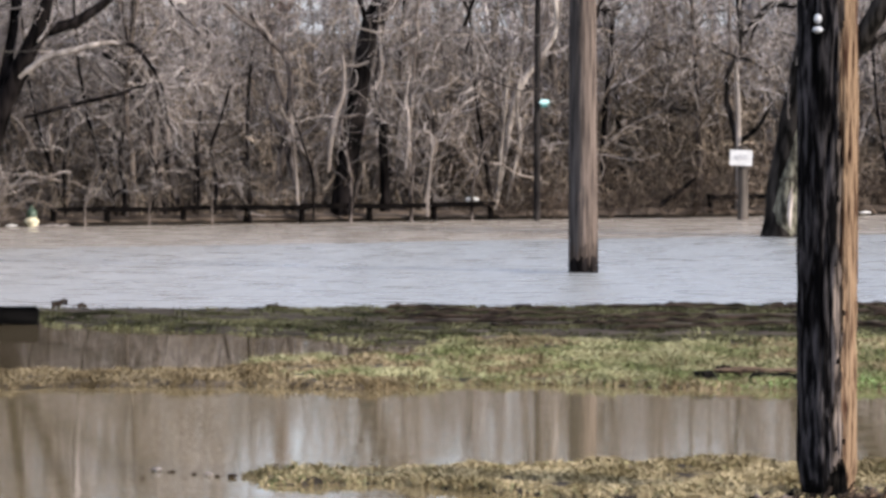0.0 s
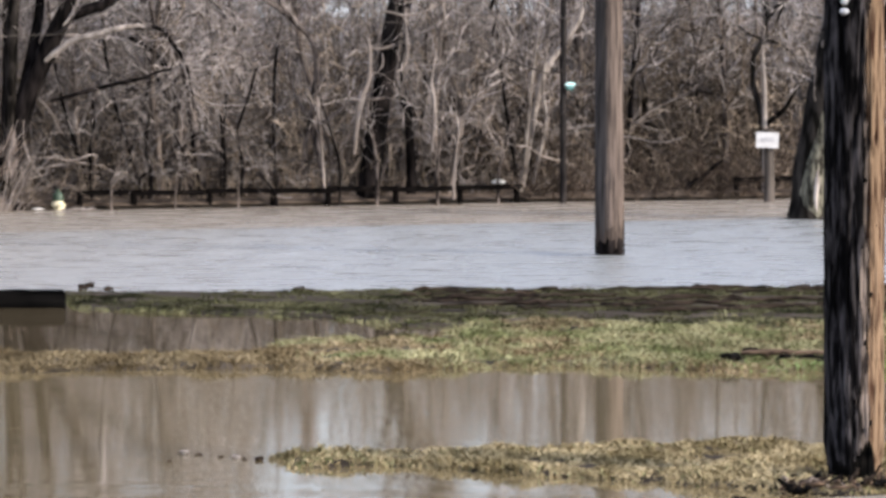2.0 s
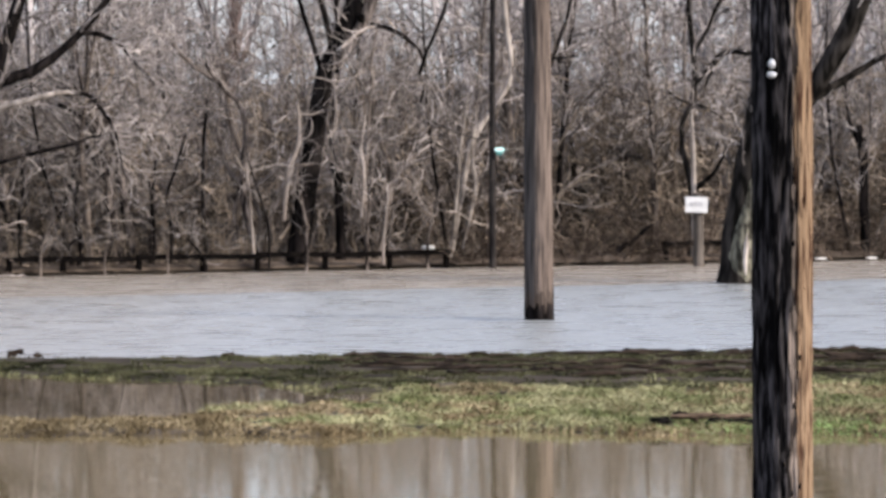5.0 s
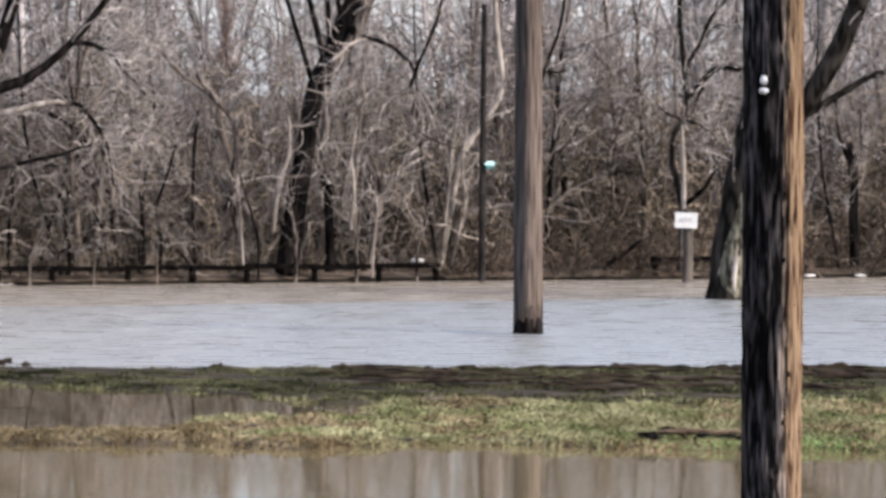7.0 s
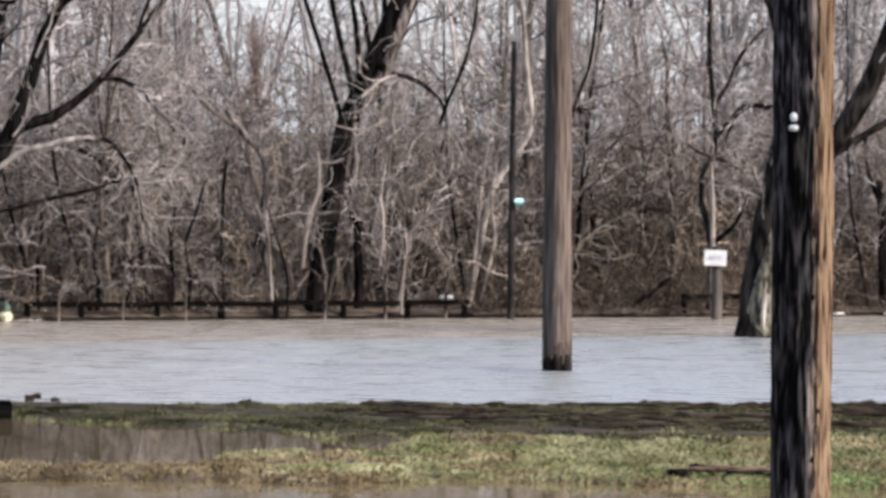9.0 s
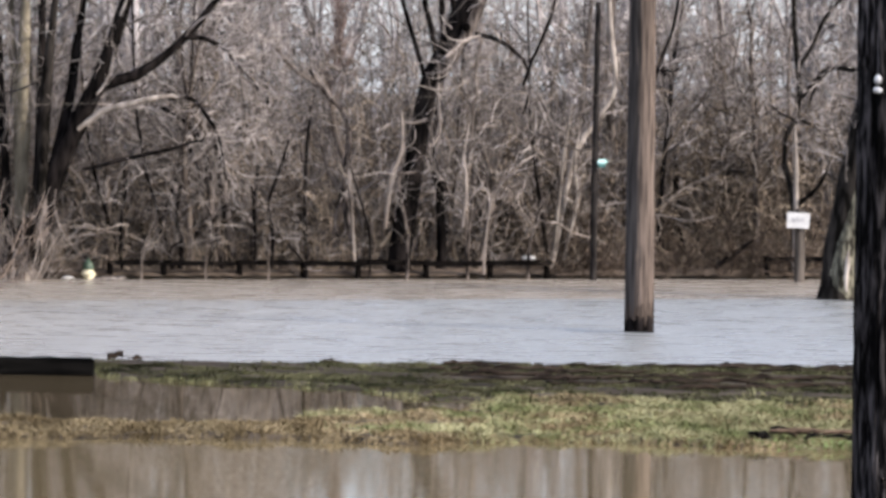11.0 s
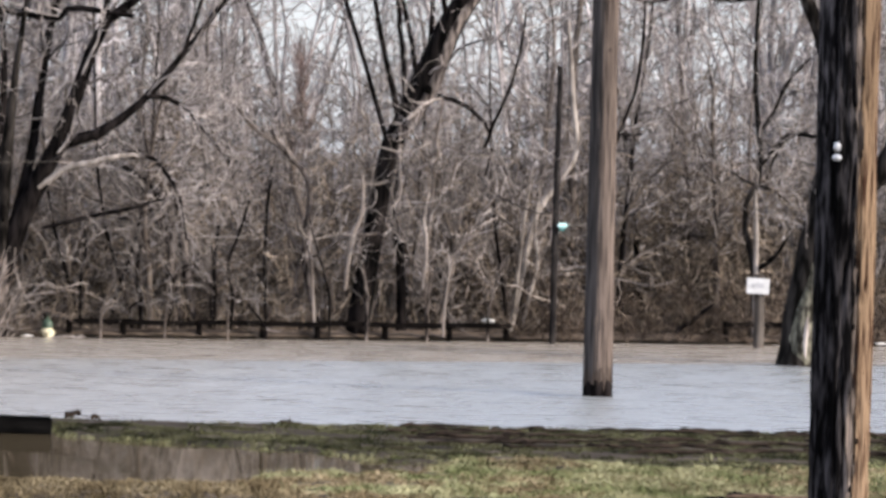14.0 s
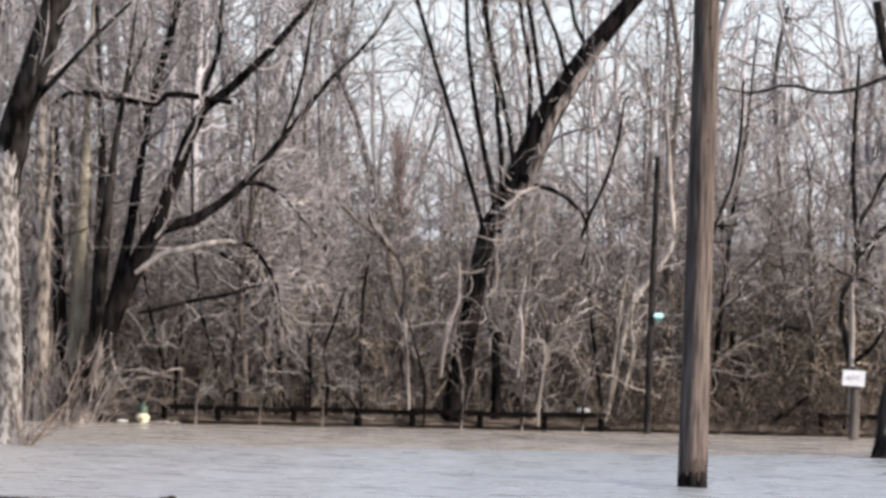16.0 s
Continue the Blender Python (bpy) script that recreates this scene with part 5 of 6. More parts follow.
def sapling(seed, bark):
    g = np.random.default_rng(seed)
    n = 9
    P = np.zeros((1, n, 3))
    d = unit(np.array([g.normal(0, 0.1), g.normal(0, 0.1), 1.0]))
    L = g.uniform(4.0, 7.5)
    for j in range(1, n):
        d = unit(d + g.normal(0, 0.09, 3) + np.array([0, 0, 0.08]))
        P[0, j] = P[0, j - 1] + d * L / (n - 1)
    R = (g.uniform(0.035, 0.075) * np.linspace(1, 0.25, n))[None]
    ob = thing("bare_sapling", "slim leafless grey sapling standing in the brush", "tree", (0, 0, 0), "saplings behind the fence")
    Tubes().add(P, R, 7).object("trunk", bark, ob)
    p1, r1 = grow(P, R, 26, (0.7, 2.2), (0.4, 1.2), 0.07, 0.28, 8, (0.3, 0.6), (0.2, 1.0), 0.014, g)
    p2, r2 = grow(p1, r1, 110, (0.4, 1.3), (0.4, 1.3), 0.04, 0.40, 7, (0.5, 0.8), (0.15, 1.0), 0.008, g)
    p3, r3 = grow(p2, r2, 80, (0.2, 0.7), (0.3, 1.3), 0.04, 0.4, 5, (0.5, 0.8), (0.15, 1.0), 0.005, g)
    Tubes().add(p1, r1, 4).add(p2, r2, 3).add(p3, r3, 3).object("crown", TWIG, ob)
    return ob


kinds = [sapling(40 + i, (DARK_BARK, BARK, DARK_BARK, BARK, DARK_BARK, BARK, PEEL)[i]) for i in range(7)]
for i in range(49):
    x = -10.5 + 21.0 * ((i * 0.618034) % 1.0)
    y = bank_line(np.array([x]))[0] + 0.6 + 7.5 * rng.uniform() ** 1.3
    m = Matrix.Translation((x * y / 96, y, float(ground_z(x, y)) - 0.04)) @ Matrix.Rotation(rng.uniform(0, 6.28), 4, "Z")
    if i < 7:
        kinds[i].matrix_basis = m
    else:
        # lower ones in the gap
        copy_thing(kinds[i % 7], m @ Matrix.Scale(1 - 0.38 * math.exp(-((x + 2.3) / 1.8) ** 2), 4))


# ---- the fence along the bank ----
def box(bm, size, at, turn=None, bevel=0.012):
    """A bevelled box, its long edges a little worn."""
    r = bmesh.ops.create_cube(bm, size=1.0)
    m = Matrix.Translation(at) @ (turn or Matrix()) @ Matrix.Diagonal((*size, 1))
    bmesh.ops.transform(bm, matrix=m, verts=r["verts"])
    if bevel:
        es = list({e for v in r["verts"] for e in v.link_edges})
        bmesh.ops.bevel(bm, geom=es, offset=bevel, segments=2, affect="EDGES")
    return bm


def fence(x0, x1, step, rail_z, label):
    g = np.random.default_rng(int(100 + x0))
    ob = thing("rail_fence", label, "fence", (x0, float(bank_line(np.array([x0]))[0]) + 0.1, 0))
    slope = 0.42
    n = max(2, int(round((x1 - x0) / step)) + 1)
    turn = Matrix.Rotation(math.atan(slope), 4, "Z")
    for i in range(n):
        x = (x1 - x0) * i / (n - 1) + g.uniform(-0.1, 0.1)
        top = rail_z + g.uniform(0.02, 0.05)
        tilt = Matrix.Rotation(g.uniform(-0.05, 0.05), 4, "Y")
        part("post", box(bmesh.new(), (0.085, 0.085, top + 0.3), (x, slope * x, (top - 0.3) / 2), turn @ tilt), RAIL, ob)
        if i < n - 1:
            x2 = (x1 - x0) * (i + 1) / (n - 1)
            sag = Matrix.Rotation(g.uniform(-0.012, 0.012), 4, "Y")
            length = math.hypot(x2 - x, slope * (x2 - x)) + 0.08
            part("rail", box(bmesh.new(), (length, 0.05, 0.088), ((x + x2) / 2, slope * (x + x2) / 2 - 0.08, rail_z + g.uniform(-0.01, 0.01)), turn @ sag), RAIL, ob)
    return ob


fence(-6.5, 0.85, 1.05, 0.27, "low dark wooden rail fence along the flooded bank")
fence(4.55, 5.75, 1.2, 0.35, "short piece of low dark wooden rail fence")


# ---- poles ----
def round_pole(name, at, height, r0, r1, material, parent, lean=0.0, rows=60, k=24, ripple=0.01, seed=0, jag=0.0, dark=None):
    """A round wooden pole with shallow drying cracks."""
    g = np.random.default_rng(seed)
    a = np.arange(k) * 2 * np.pi / k
    z = np.linspace(-0.4, height, rows)
    grain = g.normal(0, ripple, k)
    A, Z = np.meshgrid(a, z)
    r = (r0 + (r1 - r0) * np.clip(Z / height, 0, 1)) * (1 + grain[None] + 0.012 * noise2(A * 3, Z, 0.6, seed))
    Z[-1] += jag * (0.7 * noise2(a * 5, a * 0, 1.0, seed + rows) + 0.5 * noise2(a * 19, a * 0, 1.0, seed + 9))
    v = np.stack([at[0] + r * np.cos(A) + lean * Z, at[1] + r * np.sin(A), at[2] + Z], -1).reshape(-1, 3)
    i = np.arange(rows * k).reshape(rows, k)
    j = np.roll(i, -1, 1)
    f = np.stack([i[:-1], j[:-1], j[1:], i[1:]], -1).reshape(-1, 4)
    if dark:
        # weathered side away from the sun, darkened further as shade, with a ragged edge
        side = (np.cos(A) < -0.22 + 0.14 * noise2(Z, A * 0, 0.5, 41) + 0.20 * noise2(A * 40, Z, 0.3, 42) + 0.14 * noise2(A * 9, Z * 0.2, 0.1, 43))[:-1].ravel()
        mesh_object("shaded_side", v, f[side], dark, parent, "grey-black weathered side of the shaft, darkened as shade")
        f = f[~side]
    return mesh_object(name, v, f, material, parent)


def utility_pole():
    ob = thing("utility_pole", "round weathered brown wooden utility pole standing in floodwater", "pole", (1.866, 74.8, 0))
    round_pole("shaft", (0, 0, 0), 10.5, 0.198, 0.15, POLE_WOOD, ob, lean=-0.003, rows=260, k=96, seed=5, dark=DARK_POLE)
    wet = round_pole("wet_foot", (0, 0, -0.15), 0.33, 0.202, 0.1995, DARK_BARK, ob, rows=9, k=96, seed=5, jag=0.13)
    tagged(wet, "dark wet foot")
    damp = round_pole("damp_band", (0, 0, -0.05), 0.40, 0.2005, 0.1985, DAMP, ob, rows=8, k=96, seed=5, jag=0.22)
    tagged(damp, "darker damp band")
    for x, z in ((0.04, 6.1), (0.09, 5.6), (0.06, 4.6), (-0.05, 3.3)):
        bm = bmesh.new()
        bmesh.ops.create_cone(bm, cap_ends=True, segments=10, radius1=0.014, radius2=0.011, depth=0.03,
                              matrix=Matrix.Translation((x, -math.sqrt(0.18 ** 2 - x * x), z)) @ Matrix.Rotation(radians(90), 4, "X"))
        part("bolt", bm, IRON, ob)


utility_pole()


def broken_post():
    """The near post: charred and weathered on one side, freshly split along the other."""
    at = (2.635, 38.55, 0.0)
    ob = thing("splintered_post", "old wooden pole, half charred black, half split to bare orange wood", "pole", at)
    k, rows = 224, 300
    a = np.arange(k) * 2 * np.pi / k
    z = np.linspace(-0.15, 7.0, rows)
    A, Z = np.meshgrid(a, z)
    B = (A + np.pi) % (2 * np.pi) - np.pi
    C = np.cos(B)
    front = B < 0
    r = 0.2095 * (1 + 0.03 * noise2(A * 5, Z * 0.6, 1.0, 31) + 0.03 * noise2(A * 13, Z * 0.9, 1.0, 32) + 0.025 * noise2(A * 2, Z, 0.4, 33))
    # the grey strip widens towards the foot; a crack parts it from the fresh wood
    char_edge = 0.24 - 0.12 * ramp(1.9, 0.85, Z) - 0.08 * ramp(0.9, 0.2, Z) + 0.07 * noise2(Z * 0, Z, 0.33, 34) + 0.09 * noise2(A * 0, Z, 0.13, 35) + 0.16 * noise2(A * 14, Z * 2.4, 1.0, 45)
    crack = 0.43 + 0.05 * ramp(2.2, 1.0, Z) + 0.06 * noise2(Z * 0, Z, 0.45, 38) + 0.05 * noise2(Z * 0, Z, 0.12, 40)
    fresh = (front & (C > crack)) | (~front & (B < 1.4))
    worn = front & (C > char_edge) & ~fresh
    r = np.where(fresh, r * (0.965 + 0.03 * noise2(A * 16, Z * 0.5, 1.0, 36)), r)
    r = np.where(worn, r * (0.95 + 0.05 * noise2(A * 11, Z * 2.2, 1.0, 39)), r)
    r = r * (1 - front * 0.14 * np.exp(-((C - crack) / 0.022) ** 2) * ramp(-0.6, 0.1, noise2(Z * 0, Z, 0.5, 44)))
    for turns, tall, deep, seed in ((3, 0.45, 0.16, 61), (5, 0.8, 0.10, 62), (11, 1.8, 0.05, 63)):
        drift = 0.25 * noise2(Z * 0, Z, 0.5, seed + 5)
        r = r * (1 - deep * np.where(fresh, 0.5, 1.0) * ramp(0.88, 1.0, 1 - np.abs(noise2((A + drift * 0.3) * turns, Z * tall, 1.0, seed))))
    # narrow slits where the grain has opened
    slit = ramp(0.90, 0.99, 1 - np.abs(noise2(A * 9, Z * 0.9, 1.0, 66))) * ramp(0.0, 0.4, noise2(A * 5, Z * 1.3, 1.0, 67))
    r = r * (1 - 0.13 * slit * (fresh | worn))
    rot = ramp(0.30, 0.0, Z) * (0.4 + 0.5 * noise2(A * 2.2, Z * 2, 0.6, 37))
    r = r * (1 - 0.42 * np.clip(rot, -0.1, 1))
    v = np.stack([r * np.cos(A), r * np.sin(A), Z], -1).reshape(-1, 3)
    i = np.arange(rows * k).reshape(rows, k)
    j = np.roll(i, -1, 1)
    f = np.stack([i[:-1], j[:-1], j[1:], i[1:]], -1).reshape(-1, 4)
    hollow = front & (C < 0.72) & (Z < 0.10 + 0.035 * noise2(A * 5, Z * 0, 0.5, 68) + 0.03 * noise2(A * 17, Z * 0, 0.5, 69) + 0.16 * ramp(-0.2, 0.42, C) * ramp(0.72, 0.5, C))
    fresh, worn = fresh & ~hollow, worn & ~hollow
    new_wood, old_wood, rotten = fresh[:-1].ravel(), worn[:-1].ravel(), hollow[:-1].ravel()
    for name, sel, mat, label in (("charred_side", ~new_wood & ~old_wood & ~rotten, CHARRED, "charred black weathered side"), ("worn_strip", old_wood, WORN, "greyed splintered strip"),
                                  ("split_side", new_wood, SPLIT, "bare orange split wood"), ("rotten_foot", rotten, TIMBER, "black rotted hollow foot")):
        mesh_object(name, v, f[sel], mat, ob, label, smooth=True)
    for c, h in ((0.32, 2.06), (0.52, 1.28), (0.32, 0.95), (0.52, 0.40), (0.24, 0.35), (-0.04, 0.55), (0.14, 0.62), (0.70, 1.75), (0.60, 2.60)):
        bm = bmesh.new()
        bmesh.ops.create_uvsphere(bm, u_segments=10, v_segments=6, radius=1.0, matrix=Matrix.Translation((0.2 * c, -0.188 * math.sqrt(1 - c * c), h)) @ Matrix.Diagonal((0.011, 0.02, 0.022, 1)))
        part("knot_hole", bm, TIMBER, ob, "small black knot hole")
    for dz, w, h in ((3.285, 0.028, 0.035), (3.212, 0.036, 0.024)):
        bm = bmesh.new()
        bmesh.ops.create_uvsphere(bm, u_segments=16, v_segments=8, radius=1.0,
                                  matrix=Matrix.Translation((-0.08, -0.195, dz)) @ Matrix.Diagonal((w, 0.02, h, 1)))
        part("reflector", bm, STEEL, ob, "round pale reflector disc")


broken_post()


def lamp_pole():
    ob = thing("thin_pole", "thin dark pole with a small turquoise lamp on an arm", "pole", (1.59, 95.3, 0))
    Tubes().add([(0, 0, -0.3), (0.0, 0, 1.5), (0.01, 0, 3.2), (0.02, 0, 4.7)], [0.06, 0.057, 0.052, 0.045], 12).object("shaft", IRON, ob)
    Tubes().add([(0, 0, 1.98), (0.2, -0.05, 2.0), (0.62, -0.05, 2.04)], [0.018, 0.016, 0.012], 8).object("arm", GREY_WOOD, ob)
    head = part("lamp_head", box(bmesh.new(), (0.19, 0.12, 0.080), (0.125, -0.09, 2.005), Matrix.Rotation(radians(-3), 4, "Y"), 0.03), TURQUOISE, ob, "pale turquoise lamp housing")
    part("lens", box(bmesh.new(), (0.15, 0.10, 0.055), (0.12, -0.09, 1.945), None, 0.025), TEAL, head, "darker teal glass lens")


lamp_pole()


def sign():
    ob = thing("sign", "small white notice board on a grey wooden post by the bank", "sign", (5.06, 95.6, 0))
    Tubes().add([(0.04, 0.06, -0.3), (0.04, 0.06, 0.5), (0.035, 0.06, 1.25)], [0.095, 0.09, 0.085], 12).object("post", POST_WOOD, ob)
    board = part("board", box(bmesh.new(), (0.385, 0.02, 0.265), (0, -0.06, 1.055), Matrix.Rotation(radians(2), 4, "Y"), 0.004), WHITE, ob)
    for x, z, w in ((-0.09, 1.085, 0.05), (-0.02, 1.085, 0.06), (0.07, 1.085, 0.07), (-0.08, 1.045, 0.07), (0.02, 1.045, 0.08), (0.09, 1.045, 0.03)):
        part("mark", box(bmesh.new(), (w, 0.006, 0.028), (x, -0.0735, z), None, 0), INK, board)


sign()


def hydrant():
    ob = thing("hydrant", "green-capped pale yellow hydrant nearly drowned by floodwater", "hydrant", (-6.75, 92.3, 0))
    g = [(0.11, -0.3), (0.11, 0.05), (0.125, 0.06), (0.125, 0.10), (0.10, 0.115), (0.09, 0.15)]
    for name, prof, mat in (("barrel", g, YELLOW_PAINT), ("cap", [(0.088, 0.15), (0.092, 0.19), (0.08, 0.25), (0.05, 0.29), (0.025, 0.30), (0.025, 0.34), (0.0, 0.345)], GREEN_PAINT)):
        bm = bmesh.new()
        vs = [bm.verts.new((r, 0, z)) for r, z in prof]
        es = [bm.edges.new((vs[i], vs[i + 1])) for i in range(len(vs) - 1)]
        bmesh.ops.spin(bm, geom=vs + es, cent=(0, 0, 0), axis=(0, 0, 1), angle=2 * math.pi, steps=20)
        bmesh.ops.remove_doubles(bm, verts=bm.verts, dist=0.0005)
        part(name, bm, mat, ob)
    bm = bmesh.new()
    bmesh.ops.create_cone(bm, cap_ends=True, segments=12, radius1=0.04, radius2=0.04, depth=0.05, matrix=Matrix.Translation((0.04, -0.12, 0.08)) @ Matrix.Rotation(radians(90), 4, "X"))
    part("outlet", bm, YELLOW_PAINT, ob)


hydrant()


def timber():
    ob = thing("railway_sleeper", "long black creosoted timber lying at the pool's edge", "timber", (-5.47, 61.45, 0.03))
    bm = bmesh.new()
    box(bm, (2.1, 0.28, 0.30), (0, 0, 0.015), Matrix.Rotation(radians(1), 4, "Z"), 0.02)
    bmesh.ops.subdivide_edges(bm, edges=[e for e in bm.edges if e.calc_length() > 1.0], cuts=16)
    for v in bm.verts:
        v.co += Vector((0, 0, 0.012)) * noise.noise(v.co * 4) + Vector((0, 0.012, 0)) * noise.noise(v.co * 5 + Vector((3, 1, 7)))
    part("beam", bm, TIMBER, ob)


timber()


# ---- driftwood and litter ----
def stick(name, label, at, length, radius, heading, bend, seed, forks=2, material=None, pitch=0.0, lift=0.0):
    g = np.random.default_rng(seed)
    n = 9
    p = np.zeros((n, 3))
    s = np.linspace(-0.5, 0.5, n) * length
    p[:, 0], p[:, 1] = s * math.cos(heading), s * math.sin(heading)
    p[:, 2] = bend * np.sin(np.linspace(0, np.pi, n)) + pitch * (s + length / 2)
    p += g.normal(0, radius * 0.35, (n, 3))
    r = radius * np.linspace(1, 0.55, n) * g.uniform(0.8, 1.15, n)
    r[0] *= 0.5
    r[-1] *= 0.4
    z = float(ground_z(at[0], at[1]))
    ob = thing(name, label, "driftwood", (at[0], at[1], max(z, -0.01) + radius * 0.7 + lift))
    Tubes().add(p, r, 8).object("stem", material or DRIFT, ob)
    if forks:
        q, rr = grow(p[None], r[None], forks, (length * 0.15, length * 0.35), (0.5, 1.2), 0.12, 0.15, 6, (0.4, 0.7), (0.2, 0.9), 0.005, g)
        for k in range(forks):
            Tubes().add(q[k], rr[k], 6).object("fork", material or DRIFT, ob)
    return ob


stick("driftwood", "dark broken branch washed up on the turf, in a log-and-shadow pair", (2.98, 51.3), 1.02, 0.032, 0.03, 0.01, 1, 1, RUST_WOOD, lift=0.07)
# black stick added as the shadow beneath the log
stick("driftwood", "dark broken branch washed up on the turf, in a log-and-shadow pair", (3.08, 50.7), 0.62, 0.040, -0.02, 0.01, 2, 1, TIMBER, lift=0.012)
stick("driftwood", "short black stub of wood on the turf", (2.36, 50.9), 0.14, 0.06, 0.3, 0.0, 3, 2, TIMBER, lift=0.02)
stick("driftwood", "knobby black stub of wood on the turf", (2.58, 51.4), 0.12, 0.035, 0.1, 0.0, 17, 2, TIMBER, lift=0.03)
stick("fallen_log", "dark log fallen aslant in the brush by the bank", (4.05, 97.0), 0.62, 0.055, 0.0, 0.0, 18, 1, DARK_BARK, pitch=0.85)
stick("driftwood", "dark clump of wet wood at the pool's edge", (-0.66, 55.6), 0.12, 0.03, 0.4, 0.02, 4, 2)
stick("driftwood", "twiggy dark branch at the water's edge", (-1.90, 64.8), 0.30, 0.035, 0.1, 0.02, 5, 5)
stick("driftwood", "knotty dark root at the water's edge", (-4.40, 64.7), 0.20, 0.04, 0.2, 0.02, 6, 2, pitch=0.12, lift=0.03)
stick("driftwood", "knotty dark root at the water's edge", (-4.15, 64.7), 0.10, 0.03, 0.5, 0.02, 7, 1, lift=0.03)
stick("driftwood", "small dark twig at the water's edge", (0.46, 64.9), 0.08, 0.02, 0.2, 0.03, 8, 2)
stick("driftwood", "pale flat branch lying at the flooded bank", (-6.36, 91.6), 0.6, 0.04, 0.0, 0.0, 9, 0, PALE_BARK)
for i in range(7):
    stick("driftwood", "small dark bit of wood lying in the pool", (-2.15 + 0.75 * ((i * 0.618) % 1), 40.2 + 0.8 * ((i * 0.37) % 1)), 0.03 + 0.02 * (i % 3), 0.012 + 0.006 * (i % 2), 0.4 * math.sin(i), 0.01, 130 + i, 1, material=(DRIFT, PALE_BARK)[i % 4 == 1])
for i in range(60):
    stick("driftwood", "long dark stick in the drift line along the water", (-0.6 + 6.6 * ((i * 0.618) % 1), 59.6 + 5.9 * ((i * 0.37) % 1)), 0.35 + 0.9 * ((i * 0.71) % 1),
          0.016 + 0.02 * ((i * 0.43) % 1), 0.25 * math.sin(i * 2.1), 0.01, 20 + i, 0)
for x, y, length, radius, heading, pitch, mat, words in (
        (2.13, 37.40, 0.24, 0.019, 0.7, -0.55, TIMBER, "dark snapped branch leaning at the foot of the post"),
        (2.29, 37.55, 0.20, 0.022, 0.05, 0.06, WORN, "pale split billet of wood by the post"),
        (2.19, 37.38, 0.15, 0.034, -0.2, 0.0, TIMBER, "wet black chunk of wood by the post"),
        (2.33, 37.42, 0.14, 0.026, 0.3, 0.1, DRIFT, "dark chunk of rotten wood by the post"),
        (2.80, 37.25, 0.24, 0.020, 0.08, 0.02, TIMBER, "long black stick beside the slab"),
        (2.86, 37.50, 0.21, 0.030, 0.05, 0.05, RUST_WOOD, "reddish brown rotten billet by the post"),
        (2.48, 37.10, 0.22, 0.016, 0.12, 0.03, RUST_WOOD, "thin brown stick beside the slab"),
        (3.05, 37.25, 0.30, 0.014, 0.06, 0.02, DRIFT, "thin dark stick beside the slab"),
        (1.76, 36.80, 0.12, 0.013, 0.1, 0.0, TIMBER, "small black twig at the pool's edge")):
    stick("driftwood", words, (x, y), length, radius, heading, 0.004, int(1000 * x), 1, material=mat, pitch=pitch, lift=0.10 if pitch < -0.5 else 0.022)
for i in range(44):
    stick("wood_scrap", "short splintered scrap of brown wood at the foot of the post", (2.08 + 1.05 * ((i * 0.618) % 1), 37.10 + 0.70 * ((i * 0.37) % 1)), 0.05 + 0.09 * ((i * 0.71) % 1),
          0.010 + 0.013 * ((i * 0.43) % 1), 1.2 * math.sin(i * 2.1), 0.003, 50 + i, i % 2, material=(DRIFT, RUST_WOOD, TIMBER, WORN, RUST_WOOD)[i % 5], pitch=0.8 * math.sin(i * 1.3), lift=0.03)


def sprout(at):
    """A tuft of broad green leaves."""
    g = np.random.default_rng(77)
    ob = thing("weed", "fresh green weed with broad leaves beside the post", "plant", (at[0], at[1], float(ground_z(*at)) - 0.01))
    for k in range(11):
        a, L = g.uniform(0, 6.28), g.uniform(0.10, 0.22)
        out, w = g.uniform(0.25, 0.8), g.uniform(0.014, 0.028)
        v, n = [], 7
        for i in range(n):
            t = i / (n - 1)
            c = Vector((math.cos(a) * out * L * t, math.sin(a) * out * L * t, L * (t - 0.35 * out * t * t)))
            e = Vector((-math.sin(a), math.cos(a), 0)) * w * math.sin(math.pi * (0.1 + 0.87 * t))
            v += [c - e, c + e + Vector((0, 0, 0.004))]
        mesh_object("leaf", v, [(2 * i, 2 * i + 1, 2 * i + 3, 2 * i + 2) for i in range(n - 1)], FRESH_LEAF, ob)


sprout((3.08, 37.7))


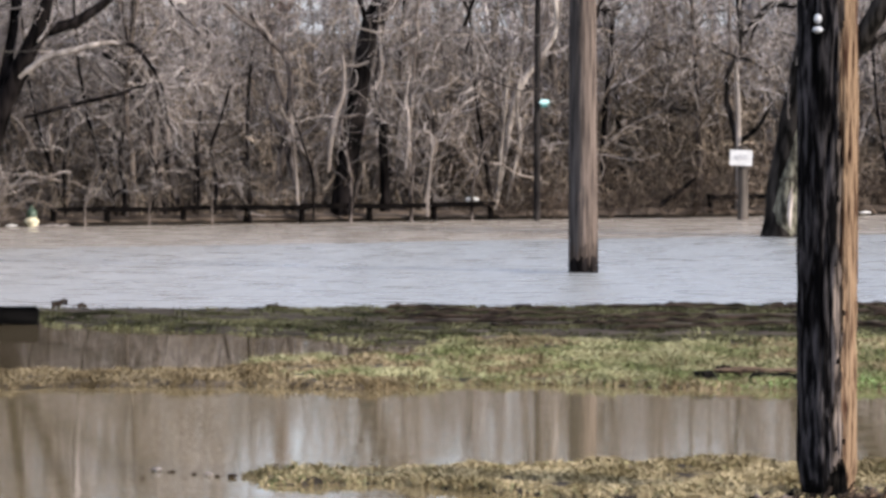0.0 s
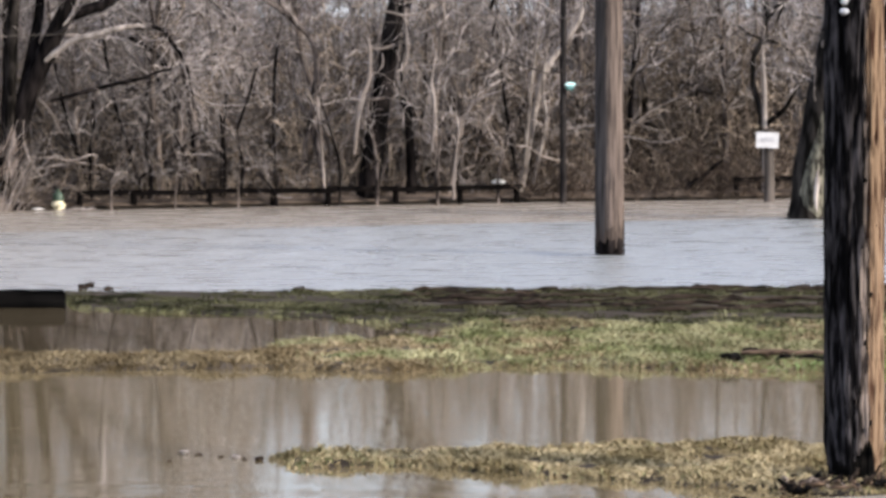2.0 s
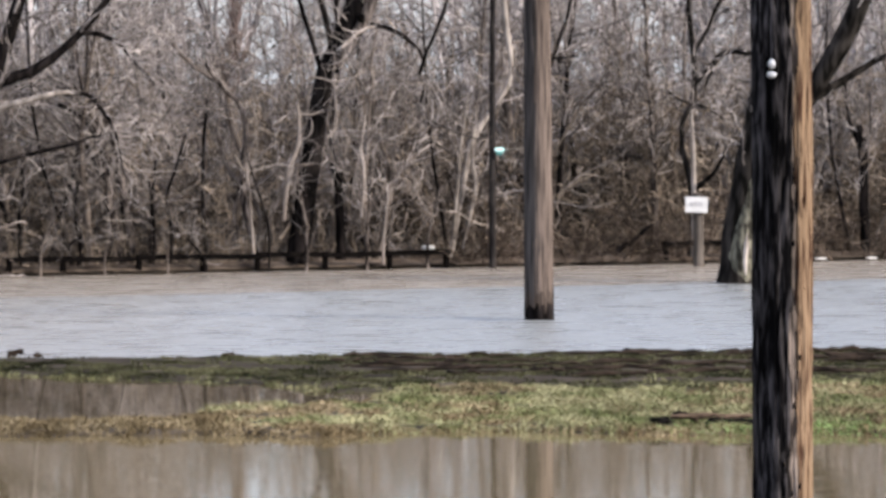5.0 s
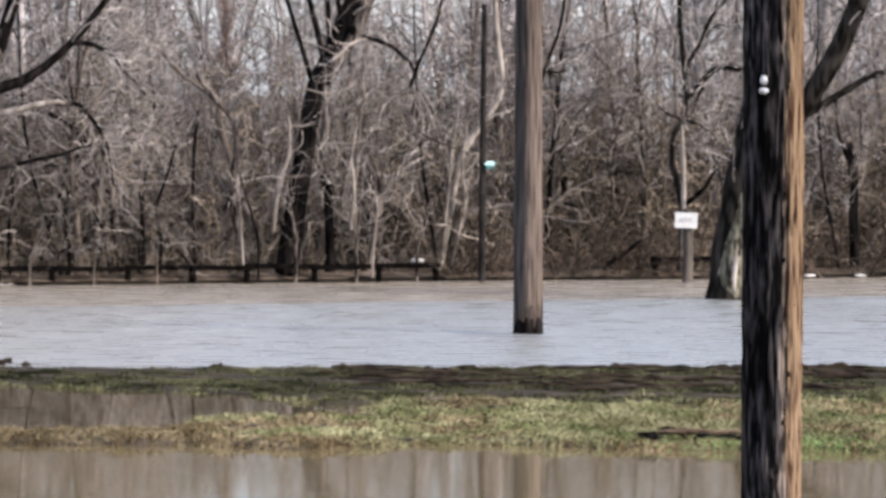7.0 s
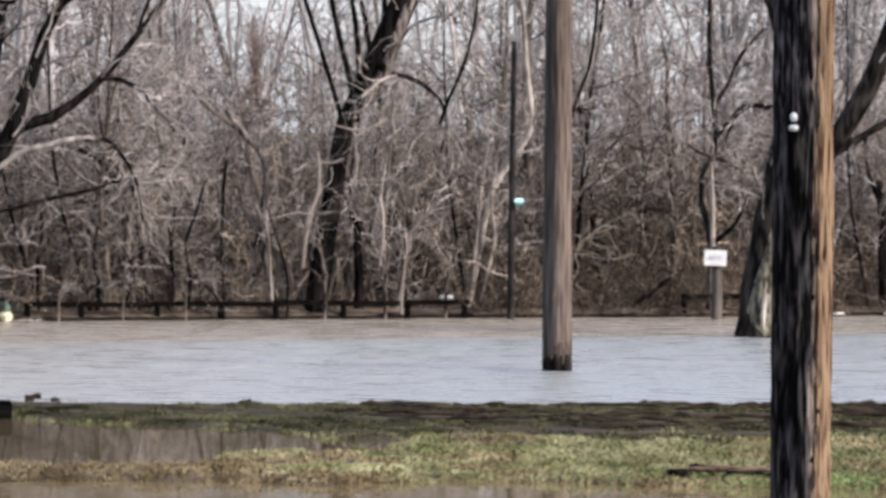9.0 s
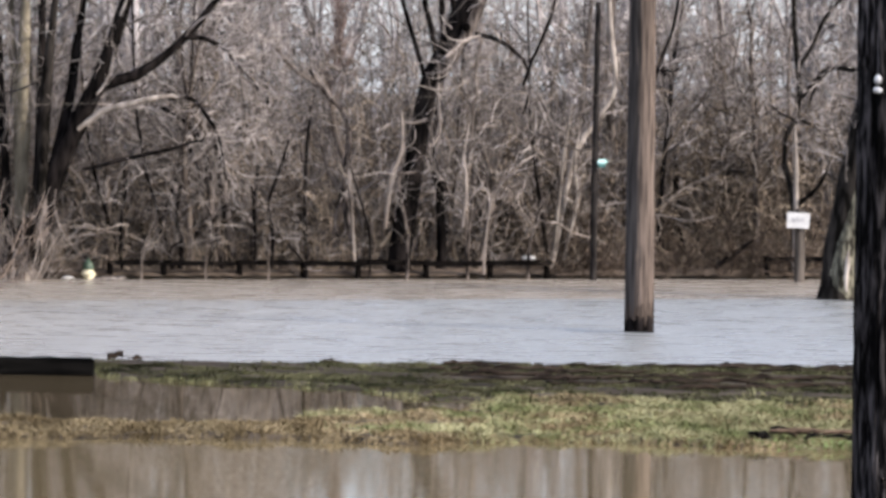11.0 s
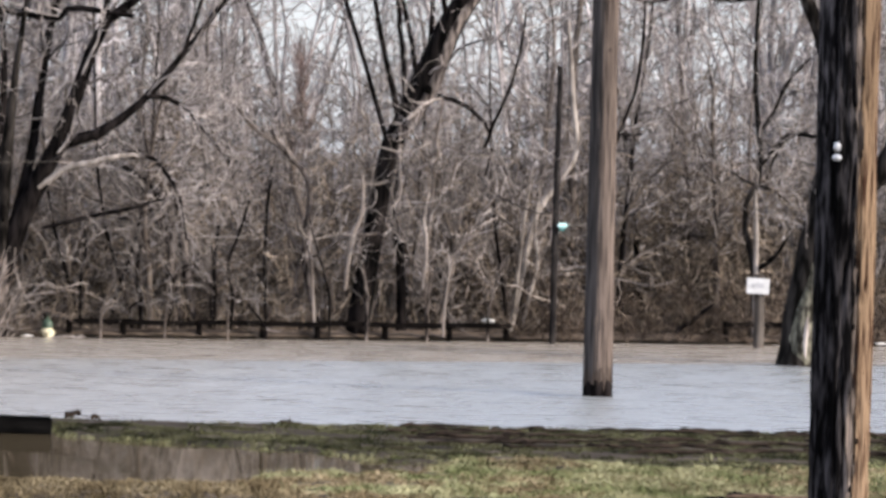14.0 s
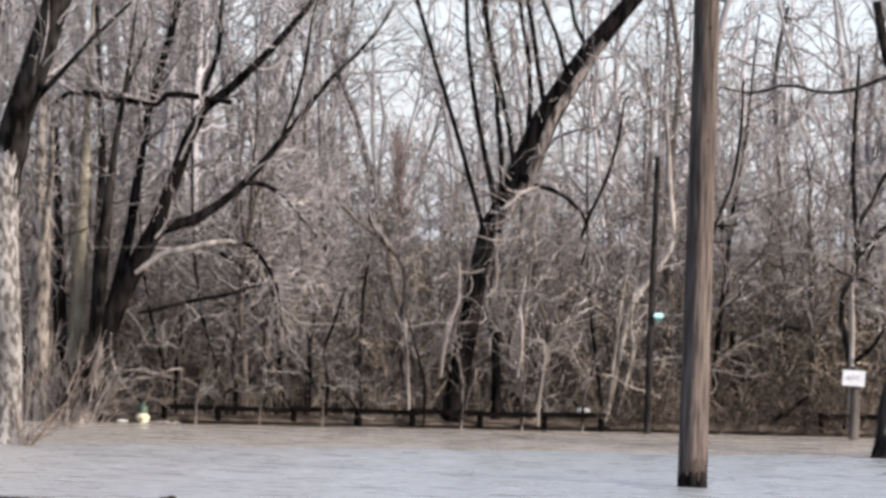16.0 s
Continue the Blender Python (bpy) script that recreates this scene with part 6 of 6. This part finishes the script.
def kerb():
    """A pale worn slab, broken at its rim, just clear of the pool."""
    nx, ny = 90, 40
    U, V = np.meshgrid(np.linspace(-1, 1, nx), np.linspace(-1, 1, ny))
    X, Y = 1.75 * U, 0.95 * np.where(V < 0, 1.4 * V * (0.12 + 0.88 * ramp(-0.9, 0.9, U)), V)
    rim = 1 - np.maximum(np.abs(U) ** 3, np.abs(V) ** 2) + 0.09 * noise2(X, Y, 0.6, 51) + 0.05 * noise2(X, Y, 0.12, 52)
    Z = -0.06 + 0.105 * ramp(-0.1, 0.55, rim) + 0.004 * noise2(X, Y, 0.3, 53) + 0.04 * U
    i = np.arange(nx * ny).reshape(ny, nx)
    f = np.stack([i[:-1, :-1], i[:-1, 1:], i[1:, 1:], i[1:, :-1]], -1).reshape(-1, 4)
    ob = mesh_object("pavement", np.stack([X, Y, Z], -1).reshape(-1, 3), f, CONCRETE)
    ob.matrix_world = Matrix.Translation((3.08, 36.27, 0.005)) @ Matrix.Rotation(radians(29), 4, "Z")
    tagged(ob, "pale worn concrete slab edge at the pool", "pavement", kind="structure")


kerb()


def overhead_cable():
    x = np.linspace(-11, 1.6, 40)
    p = np.stack([x, 90 + 0.42 * (x + 11), 2.95 + 0.033 * (x + 4.7)], 1)
    tagged(Tubes().add(p, np.full(40, 0.0045), 5).object("cable", GREY_WOOD), "thin grey overhead cable before the woods", "cable")


overhead_cable()


def litter(at, size, seed):
    bm = bmesh.new()
    bmesh.ops.create_icosphere(bm, subdivisions=2, radius=1.0)
    for v in bm.verts:
        v.co *= 1 + 0.35 * noise.noise(v.co * 1.5 + Vector((seed, 0, 0)))
    bmesh.ops.scale(bm, vec=size, verts=bm.verts)
    ob = part("litter", bm, SCRAP)
    ob.location = at
    tagged(ob, "scrap of white litter caught on the bank", "litter")


litter((0.49, 96.0, 0.34), (0.12, 0.05, 0.045), 1)
litter((-7.05, 91.9, 0.03), (0.10, 0.04, 0.025), 2)
litter((7.35, 98.0, 0.05), (0.12, 0.04, 0.02), 3)
litter((8.25, 98.2, 0.05), (0.10, 0.04, 0.022), 4)
